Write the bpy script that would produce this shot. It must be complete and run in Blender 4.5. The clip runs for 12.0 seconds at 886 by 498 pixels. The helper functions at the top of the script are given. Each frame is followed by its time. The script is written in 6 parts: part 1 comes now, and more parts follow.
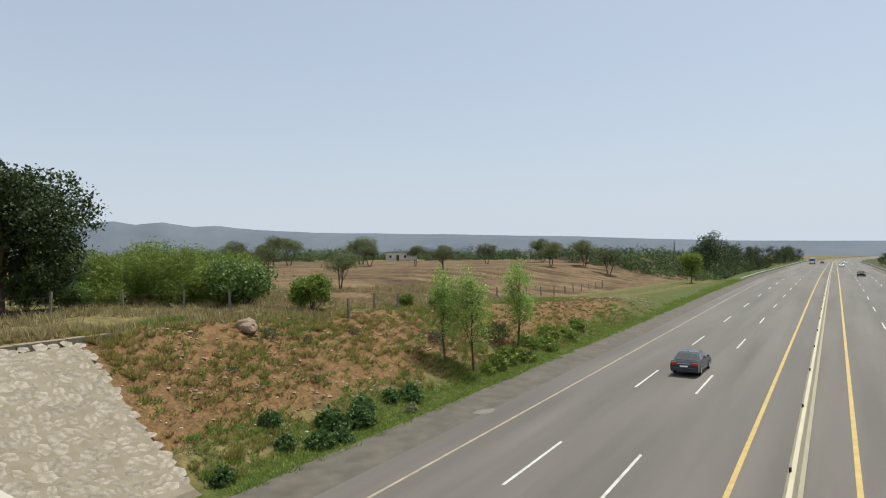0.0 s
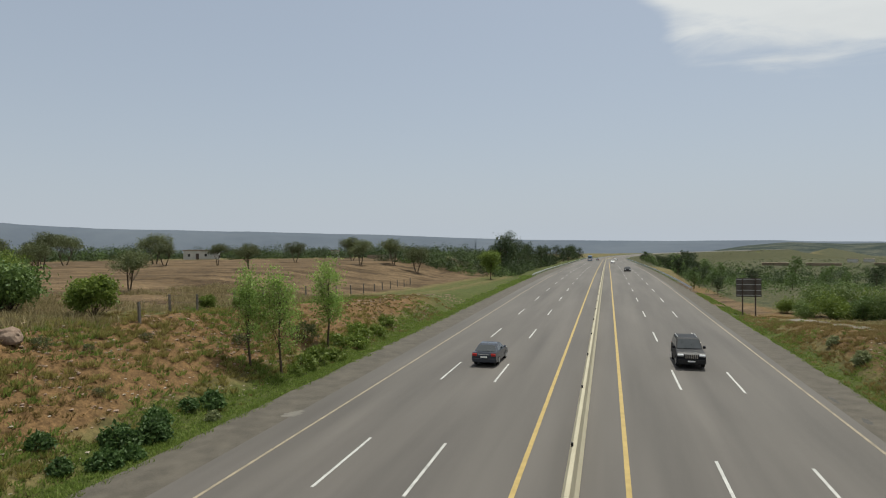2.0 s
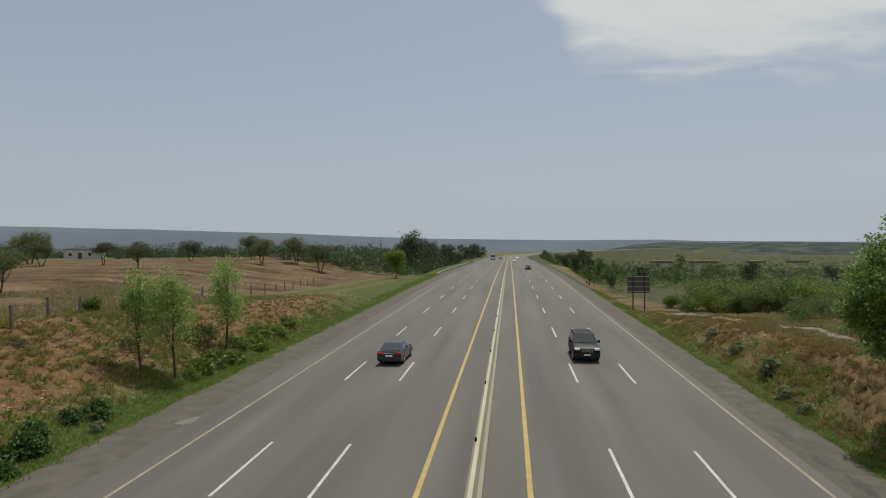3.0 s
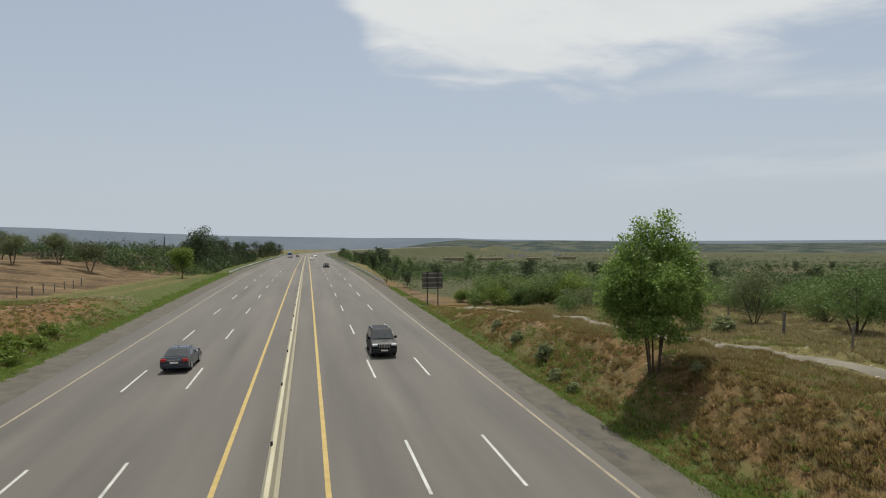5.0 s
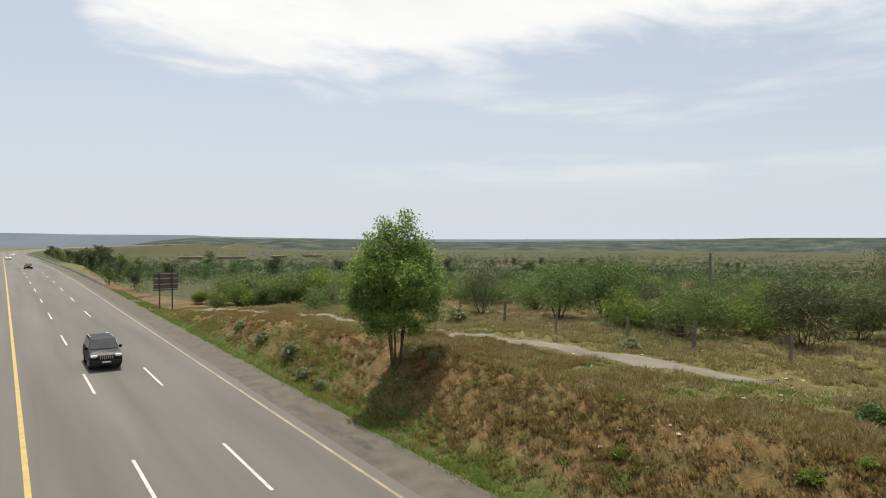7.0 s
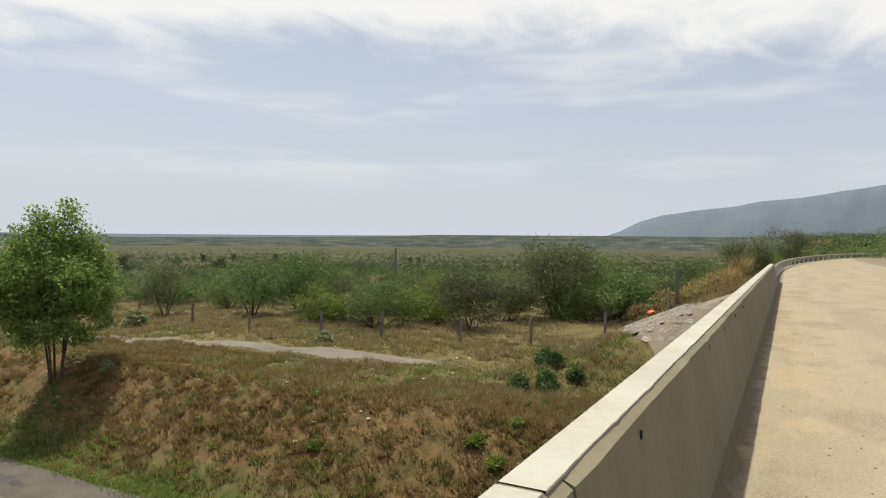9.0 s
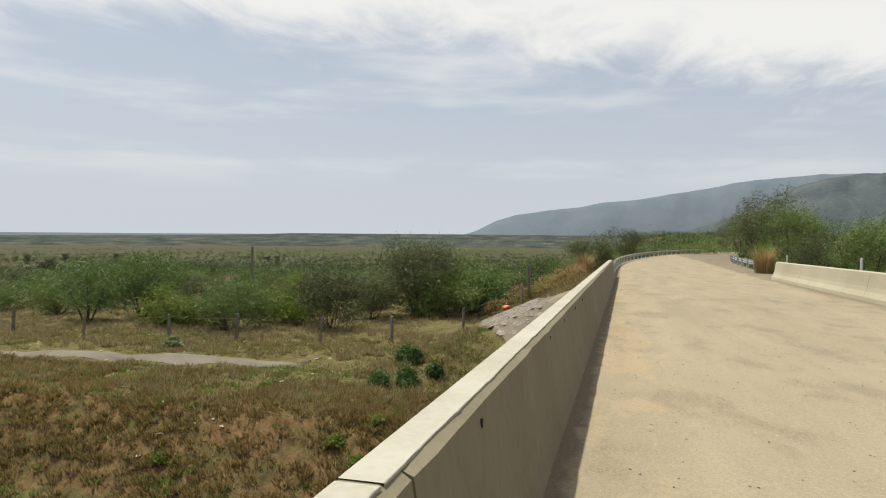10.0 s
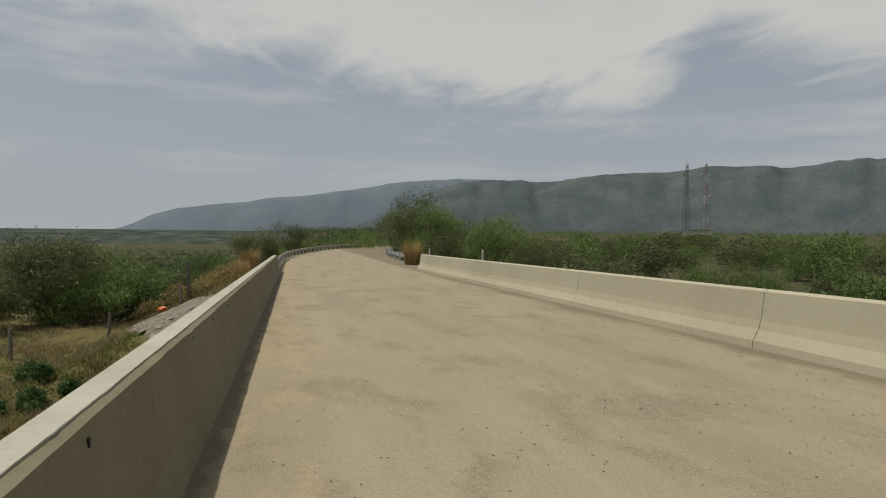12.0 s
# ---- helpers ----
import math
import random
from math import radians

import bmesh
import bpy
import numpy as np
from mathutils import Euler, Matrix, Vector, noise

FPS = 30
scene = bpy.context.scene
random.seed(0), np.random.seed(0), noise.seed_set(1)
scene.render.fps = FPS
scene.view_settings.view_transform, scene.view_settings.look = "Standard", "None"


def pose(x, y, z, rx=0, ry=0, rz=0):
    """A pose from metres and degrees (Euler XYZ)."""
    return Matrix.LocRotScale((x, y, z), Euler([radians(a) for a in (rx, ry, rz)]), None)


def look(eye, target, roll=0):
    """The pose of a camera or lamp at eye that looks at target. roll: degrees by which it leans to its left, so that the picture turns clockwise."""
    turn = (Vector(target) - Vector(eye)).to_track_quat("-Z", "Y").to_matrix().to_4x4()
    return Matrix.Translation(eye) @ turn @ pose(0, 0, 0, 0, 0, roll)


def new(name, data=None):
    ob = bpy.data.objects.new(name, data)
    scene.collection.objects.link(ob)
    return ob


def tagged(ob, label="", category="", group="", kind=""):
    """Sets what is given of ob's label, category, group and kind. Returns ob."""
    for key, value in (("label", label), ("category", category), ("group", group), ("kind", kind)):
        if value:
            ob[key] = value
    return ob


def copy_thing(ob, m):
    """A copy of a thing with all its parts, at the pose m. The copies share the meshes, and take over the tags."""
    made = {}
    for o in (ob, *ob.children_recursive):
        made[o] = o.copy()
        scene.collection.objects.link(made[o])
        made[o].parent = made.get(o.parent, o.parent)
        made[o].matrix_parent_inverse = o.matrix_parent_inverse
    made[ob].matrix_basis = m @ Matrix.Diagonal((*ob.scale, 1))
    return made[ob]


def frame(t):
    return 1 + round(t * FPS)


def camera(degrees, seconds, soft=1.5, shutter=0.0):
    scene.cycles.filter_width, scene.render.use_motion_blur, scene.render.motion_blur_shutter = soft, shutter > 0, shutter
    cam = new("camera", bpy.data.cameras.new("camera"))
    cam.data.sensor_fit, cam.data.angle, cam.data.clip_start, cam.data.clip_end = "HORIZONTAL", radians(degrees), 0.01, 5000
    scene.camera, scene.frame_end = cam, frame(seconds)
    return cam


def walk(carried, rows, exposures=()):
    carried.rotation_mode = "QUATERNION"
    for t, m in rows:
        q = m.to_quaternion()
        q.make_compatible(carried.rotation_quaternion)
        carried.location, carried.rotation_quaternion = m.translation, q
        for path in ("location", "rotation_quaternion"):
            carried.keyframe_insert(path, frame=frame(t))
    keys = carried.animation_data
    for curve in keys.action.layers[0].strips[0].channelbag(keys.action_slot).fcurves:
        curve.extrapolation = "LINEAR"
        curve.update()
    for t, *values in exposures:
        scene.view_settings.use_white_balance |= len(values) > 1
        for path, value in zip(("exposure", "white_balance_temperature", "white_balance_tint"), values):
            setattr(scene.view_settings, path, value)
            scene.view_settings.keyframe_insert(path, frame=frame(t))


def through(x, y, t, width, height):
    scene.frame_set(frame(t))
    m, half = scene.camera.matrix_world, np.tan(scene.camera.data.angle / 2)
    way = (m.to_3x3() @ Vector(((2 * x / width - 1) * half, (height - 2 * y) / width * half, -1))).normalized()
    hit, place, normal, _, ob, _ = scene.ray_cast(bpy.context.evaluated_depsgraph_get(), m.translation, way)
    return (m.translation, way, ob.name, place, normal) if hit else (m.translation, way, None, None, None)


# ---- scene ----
# ---------------------------------------------------------------- camera
cam = camera(71.1, 12.0, 1.1)
ROWS = [  # t, x, y, z, yaw, pitch, roll
    (0.0, 1.40, 0.00, 9.0, 32.53, 0.07, 0.53),
    (0.5, 1.40, 0.00, 9.0, 28.96, -0.01, 0.38),
    (1.0, 1.40, 0.00, 9.0, 24.76, -0.08, 0.48),
    (1.5, 1.40, 0.00, 9.0, 20.02, -0.17, 0.47),
    (2.0, 1.40, 0.00, 9.0, 15.09, -0.23, 0.42),
    (2.5, 1.40, 0.00, 9.0, 10.63, -0.31, 0.37),
    (3.0, 1.40, 0.00, 9.0, 6.35, -0.40, 0.36),
    (5.0, 1.40, 0.00, 9.0, -12.13, -0.69, 0.15),
    (5.5, 1.40, 0.00, 9.0, -17.45, -0.73, 0.08),
    (6.0, 1.40, 0.00, 9.0, -23.53, -0.79, 0.06),
    (6.5, 1.40, 0.00, 9.0, -29.07, -0.82, -0.01),
    (8.5, 1.40, 0.03, 9.0, -56.39, -1.11, -0.51),
    (9.0, 1.40, 0.00, 9.0, -62.94, -1.12, -0.55),
    (9.5, 1.40, -0.035, 9.0, -69.12, -1.15, -0.50),
    (10.0, 1.40, -0.08, 9.0, -75.63, -1.15, -0.56),
    (10.5, 1.40, -0.14, 9.0, -82.02, -1.19, -0.63),
    (11.0, 1.40, -0.20, 9.0, -89.78, -1.23, -0.59),
    (11.5, 1.40, -0.25, 9.0, -98.37, -1.24, -0.63),
    (12.0, 1.40, -0.27, 9.0, -105.62, -1.28, -0.58),
]
walk(cam, [(t, pose(x, y, z, 90 + p, r, yaw)) for t, x, y, z, yaw, p, r in ROWS],
     [(0.0, 0.43, 6350, 6), (1.0, 0.32, 6400, 6), (2.5, -0.08, 6450, 5), (3.2, -0.18, 6450, 5), (5.0, 0.1, 6500, 6), (5.5, 0.27, 6550, 6), (6.5, 0.5, 6700, 7),
      (8.5, 0.42, 6750, 8), (9.5, 0.38, 6750, 8), (10.5, 0.24, 6780, 7), (11.2, -0.03, 6780, 6), (12.0, -0.35, 6760, 7)])

# ---------------------------------------------------------------- light
SUN_DIR = Vector((0.13, 0.42, 1.0)).normalized()
sun_data = bpy.data.lights.new("sun", "SUN")
sun_data.energy, sun_data.angle, sun_data.color = 5.0, radians(1.2), (1.0, 0.95, 0.86)
sun = new("sun", sun_data)
sun.matrix_world = look(SUN_DIR * 500, (0, 0, 0))

world = bpy.data.worlds.new("world")
scene.world = world
world.use_nodes = True


def build_world():
    nt = world.node_tree
    nt.nodes.clear()
    n, l = nt.nodes.new, nt.links.new
    out, bg = n("ShaderNodeOutputWorld"), n("ShaderNodeBackground")
    sky = n("ShaderNodeTexSky")
    sky.sky_type, sky.sun_disc = "NISHITA", False
    sky.sun_elevation = math.asin(SUN_DIR.z)
    sky.sun_rotation = math.atan2(SUN_DIR.x, SUN_DIR.y)
    sky.dust_density, sky.air_density, sky.altitude = 3.0, 1.0, 400
    tc = n("ShaderNodeTexCoord")
    sep = n("ShaderNodeSeparateXYZ")
    l(tc.outputs["Generated"], sep.inputs[0])

    def calc(op, a, b=None, c=None):
        m = n("ShaderNodeMath")
        m.operation = op
        for i, v in enumerate((a, b, c)):
            if v is None:
                continue
            if isinstance(v, (int, float)):
                m.inputs[i].default_value = v
            else:
                l(v, m.inputs[i])
        return m.outputs[0]

    def mixc(fac, a, b):
        m = n("ShaderNodeMix")
        m.data_type = "RGBA"
        if isinstance(fac, (int, float)):
            m.inputs[0].default_value = fac
        else:
            l(fac, m.inputs[0])
        for i, v in ((6, a), (7, b)):
            if isinstance(v, tuple):
                m.inputs[i].default_value = (*v, 1)
            else:
                l(v, m.inputs[i])
        return m.outputs[2]

    # dusty haze thickens towards the horizon
    up = calc("MAXIMUM", sep.outputs[2], 0.0)
    haze = calc("POWER", calc("SUBTRACT", 1.0, up), 5.0)
    haze = calc("MULTIPLY_ADD", haze, 0.46, 0.50)
    base = mixc(haze, sky.outputs[0], HAZE_RGB)
    # cloud sheet: the direction carried onto a level sheet overhead
    den = calc("ADD", up, 0.10)
    comb = n("ShaderNodeCombineXYZ")
    l(calc("DIVIDE", sep.outputs[0], den), comb.inputs[0])
    l(calc("DIVIDE", sep.outputs[1], den), comb.inputs[1])

    def cloud_noise(scale, detail, rough, bend, stretch, turn):
        mp = n("ShaderNodeMapping")
        mp.inputs["Location"].default_value = CLOUD_AT
        mp.inputs["Rotation"].default_value = (0, 0, radians(turn))
        mp.inputs["Scale"].default_value = stretch
        l(comb.outputs[0], mp.inputs[0])
        t = n("ShaderNodeTexNoise")
        for key, value in (("Scale", scale), ("Detail", detail), ("Roughness", rough), ("Distortion", bend)):
            t.inputs[key].default_value = value
        l(mp.outputs[0], t.inputs["Vector"])
        return t.outputs["Fac"]

    def span(v, a, b, c=0.0, d=1.0, soft=True):
        m = n("ShaderNodeMapRange")
        if soft:
            m.interpolation_type = "SMOOTHSTEP"
        for key, value in (("From Min", a), ("From Max", b), ("To Min", c), ("To Max", d)):
            m.inputs[key].default_value = value
        l(v, m.inputs["Value"])
        return m.outputs[0]

    # lower edge of the bank of cloud, by compass: it fills the east and leaves the west clear
    az = span(calc("ARCTAN2", sep.outputs[0], sep.outputs[1]), -math.pi, math.pi, soft=False)
    edge = n("ShaderNodeValToRGB")
    el = edge.color_ramp.elements
    for deg, height in CLOUD_EDGE:
        e = el.new((deg + 180) / 360)
        e.color = (*[math.sin(radians(height))] * 3, 1)
    el.remove(el[0])
    el.remove(el[-1])
    l(az, edge.inputs[0])
    above = calc("SUBTRACT", sep.outputs[2], edge.outputs[0])
    big = cloud_noise(0.8, 9, 0.56, 0.4, (1.0, 1.3, 1.0), 35)
    wisp = cloud_noise(2.4, 8, 0.58, 0.6, (0.9, 1.4, 1.0), 25)
    lift = span(above, -0.06, 0.07, -0.22, 0.25, False)
    dens = calc("ADD", calc("MULTIPLY_ADD", wisp, 0.45, calc("MULTIPLY", big, 0.55)), lift)
    cover = calc("MULTIPLY", span(dens, 0.42, 0.70), 0.86)
    # thin veils below the bank
    east = span(sep.outputs[0], 0.35, 0.65)
    low = n("ShaderNodeCombineXYZ")
    l(calc("MULTIPLY", az, 26.0), low.inputs[0])
    l(calc("MULTIPLY", sep.outputs[2], 26.0), low.inputs[1])
    haze_bank = n("ShaderNodeTexNoise")
    haze_bank.inputs["Scale"].default_value, haze_bank.inputs["Detail"].default_value = 0.62, 5
    haze_bank.inputs["Roughness"].default_value = 0.5
    l(low.outputs[0], haze_bank.inputs["Vector"])
    veil = calc("MULTIPLY", span(haze_bank.outputs["Fac"], 0.48, 0.72), span(sep.outputs[2], 0.06, 0.13))
    cover = calc("MAXIMUM", cover, calc("MULTIPLY", calc("MULTIPLY", veil, east), 0.45))
    # the sheet's thicker parts are greyer below
    shade = span(big, 0.45, 0.72)
    full = mixc(cover, base, mixc(shade, CLOUD_RGB, CLOUD_GREY))
    l(full, bg.inputs["Color"])
    bg.inputs["Strength"].default_value = 0.085
    l(bg.outputs[0], out.inputs[0])


HAZE_RGB = (5.7, 6.15, 7.0)
CLOUD_RGB = (8.7, 8.65, 8.6)
CLOUD_GREY = (7.9, 7.9, 7.95)
CLOUD_EDGE = ((-170, 28), (-60, 45), (-4, 32), (6, 16), (18, 14.4), (30, 14.2), (44, 16.5), (72, 16.2), (84, 14.6), (94, 14.5), (105, 11.5), (122, 10.5), (129, 17), (140, 12), (165, 17))
CLOUD_AT = (0.0, 0.0, 0.0)
build_world()

# ---------------------------------------------------------------- small helpers
HALF_L, HALF_R = 17.0, 14.9     # paved half widths of the motorway
DECK = 7.35        # bridge deck level beside the camera


def lerp_list(v, pts):
    return float(np.interp(v, [p[0] for p in pts], [p[1] for p in pts]))


def smooth(a, b, v):
    k = min(1.0, max(0.0, (v - a) / (b - a)))
    return k * k * (3 - 2 * k)


def road_x(y):
    """Centre line of the motorway: straight for half a kilometre, then bending to the right."""
    x = 0.08 - 0.0037 * y
    if y > 480:
        x += (min(y, 1150) - 480) ** 2 / 2500.0 + 0.536 * max(0, y - 1150)
    return x


def road_z(y):
    """Climbs to a long crest 200 m out, falls gently behind it and levels out."""
    if y < 100:
        return 0.009 * y
    k = min(y, 220) - 100
    z = 0.9 + 0.009 * k - 0.0000771 * k * k
    return z - 0.0095 * (min(y, 600) - 220) if y > 220 else z


def deck_z(x):
    """Bridge and its approach road fall gently to the east."""
    return DECK - 0.012 * min(x - 1.4, 34) - 0.003 * max(0, x - 35.4)


def deck_y(x):
    """Centre line of the bridge road; it bends away beyond the bridge."""
    k = min(x, 130) - 42
    return -3.8 - 0.0366 * (x - 1.4) - 0.0026 * max(0, k) ** 2 - 0.46 * max(0, x - 130)


LEFT_BANK = [(-60, 5.3), (20, 5.2), (35, 4.6), (50, 3.9), (65, 3.1), (85, 2.0), (110, 1.1), (160, 0.3), (300, -1), (600, -3.5), (1200, -4.5)]
LEFT_LAND = [(0, 5.3), (60, 4.9), (120, 4.9), (200, 5.2), (250, 5.2), (340, 3.5), (500, 0), (1000, -18), (2000, -30), (5000, -45)]
RIGHT_BANK = [(-60, 3.2), (30, 3.1), (50, 2.5), (70, 1.1), (82, 0.1), (95, -0.3), (120, -1.0), (200, -1.6), (400, -3.4), (600, -4), (1200, -4.5)]
RIGHT_LAND = [(0, 3.2), (60, 2.6), (120, 0), (200, -2.5), (400, -7), (800, -14), (1500, -22), (5000, -40)]
SOUTH_LAND = [(0, 4.6), (60, 4.9), (150, 6.2), (300, 9.5), (380, 10.8), (600, 6), (1500, -12), (5000, -40)]


def terrain(x, y, rough=True):
    u = x - road_x(y)
    zr = road_z(y)
    r = math.hypot(x, y)
    left = u < 0
    d = -u - HALF_L if left else u - HALF_R
    bank = lerp_list(y, LEFT_BANK if left else RIGHT_BANK)
    land = lerp_list(r, LEFT_LAND if left else RIGHT_LAND)
    if not left and y < 0:
        land += (lerp_list(r, SOUTH_LAND) - land) * smooth(0, 22, -y)
    top = bank + (land - bank) * smooth(14, 45, d)
    verge = (1.6 if left else 1.2) + 5.0 * smooth(130, 220, y)
    run = max(2.5, abs(bank - zr) * (1.75 if left else 1.35))
    z = zr - 0.04
    if d < 0:
        z = zr - 0.25
    else:
        k = min(1.0, max(0.0, (d - verge) / run))
        k = 0.75 * k + 0.25 * k * k * (3 - 2 * k)
        z = zr - 0.04 + (top - zr + 0.04) * k
        if rough:
            amp = min(1.0, max(0.0, (d - verge) / 4)) * 0.28
            z += amp * noise.noise((x * 0.35, y * 0.35, 2.1)) + 0.35 * amp * noise.noise((x * 1.1, y * 1.1, 7.7))
            if r > 150:
                z += min(r - 150, 400) * 0.004 * noise.noise((x * 0.006, y * 0.006, 4.0))
    # embankments of the bridge road
    if abs(x) > 21:
        dz = deck_z(x) if x > 0 else DECK
        off = abs(y - deck_y(x)) - 5.2
        up = dz - 0.12 - max(0.0, off) / 2.2
        side = (abs(x) - 21) / 1.5      # slope below the abutment
        up = min(up, side)
        if off < -0.4:
            up = min(up, dz - 0.30)
        z = max(z, up)
    return z
# END TERRAIN

# ---------------------------------------------------------------- materials
def material(name, colors, rough=0.9, scale=3.0, bump=0.3, fine=40.0, metal=0.0, spec=0.3, vary=0.0, coords="Object", stretch=None):
    """Two scales of noise between the given colours, with a bump; vary: spread between alike objects."""
    m = bpy.data.materials.new(name)
    m.use_nodes = True
    nt = m.node_tree
    n, l = nt.nodes.new, nt.links.new
    b = nt.nodes["Principled BSDF"]
    b.inputs["Roughness"].default_value = rough
    b.inputs["Metallic"].default_value = metal
    b.inputs["Specular IOR Level"].default_value = spec
    tc = n("ShaderNodeTexCoord")
    big, small = n("ShaderNodeTexNoise"), n("ShaderNodeTexNoise")
    big.inputs["Scale"].default_value, big.inputs["Detail"].default_value = scale, 6
    small.inputs["Scale"].default_value, small.inputs["Detail"].default_value = fine, 4
    src = tc.outputs[coords]
    if stretch:
        mp = n("ShaderNodeMapping")
        mp.inputs["Scale"].default_value = stretch
        l(src, mp.inputs[0])
        src = mp.outputs[0]
    l(src, big.inputs["Vector"])
    l(src, small.inputs["Vector"])
    mix = n("ShaderNodeMath")
    mix.operation = "MULTIPLY_ADD"
    l(small.outputs["Fac"], mix.inputs[0])
    mix.inputs[1].default_value = 0.35
    half = n("ShaderNodeMath")
    half.operation = "MULTIPLY"
    l(big.outputs["Fac"], half.inputs[0])
    half.inputs[1].default_value = 0.65
    l(half.outputs[0], mix.inputs[2])
    ramp = n("ShaderNodeValToRGB")
    el = ramp.color_ramp.elements
    el[0].position, el[1].position = 0.36, 0.64
    el[0].color, el[1].color = (*colors[0], 1), (*colors[-1], 1)
    for i, c in enumerate(colors[1:-1]):
        e = el.new(0.36 + 0.28 * (i + 1) / (len(colors) - 1))
        e.color = (*c, 1)
    l(mix.outputs[0], ramp.inputs[0])
    col = ramp.outputs[0]
    if vary:
        oi = n("ShaderNodeObjectInfo")
        hsv = n("ShaderNodeHueSaturation")
        mr = n("ShaderNodeMapRange")
        mr.inputs["To Min"].default_value, mr.inputs["To Max"].default_value = 1 - vary, 1 + vary
        l(oi.outputs["Random"], mr.inputs["Value"])
        l(mr.outputs[0], hsv.inputs["Value"])
        l(col, hsv.inputs["Color"])
        col = hsv.outputs[0]
    l(col, b.inputs["Base Color"])
    if bump:
        bp = n("ShaderNodeBump")
        bp.inputs["Strength"].default_value, bp.inputs["Distance"].default_value = bump, 0.02
        l(small.outputs["Fac"], bp.inputs["Height"])
        l(bp.outputs[0], b.inputs["Normal"])
    return m


def leaf_material(name, dark, light, through=0.35, vary=0.15):
    """Leaves: colour differs from clump to clump, some light passes through."""
    m = bpy.data.materials.new(name)
    m.use_nodes = True
    nt = m.node_tree
    n, l = nt.nodes.new, nt.links.new
    b = nt.nodes["Principled BSDF"]
    b.inputs["Roughness"].default_value = 0.6
    b.inputs["Specular IOR Level"].default_value = 0.25
    geo, oi = n("ShaderNodeNewGeometry"), n("ShaderNodeObjectInfo")
    ramp = n("ShaderNodeValToRGB")
    ramp.color_ramp.elements[0].color, ramp.color_ramp.elements[1].color = (*dark, 1), (*light, 1)
    l(geo.outputs["Random Per Island"], ramp.inputs[0])
    hsv = n("ShaderNodeHueSaturation")
    mr = n("ShaderNodeMapRange")
    mr.inputs["To Min"].default_value, mr.inputs["To Max"].default_value = 1 - vary, 1 + vary
    l(oi.outputs["Random"], mr.inputs["Value"])
    l(mr.outputs[0], hsv.inputs["Value"])
    l(ramp.outputs[0], hsv.inputs["Color"])
    l(hsv.outputs[0], b.inputs["Base Color"])
    tr = n("ShaderNodeBsdfTranslucent")
    l(hsv.outputs[0], tr.inputs["Color"])
    mix = n("ShaderNodeMixShader")
    mix.inputs[0].default_value = through
    l(b.outputs[0], mix.inputs[1])
    l(tr.outputs[0], mix.inputs[2])
    l(mix.outputs[0], nt.nodes["Material Output"].inputs[0])
    return m


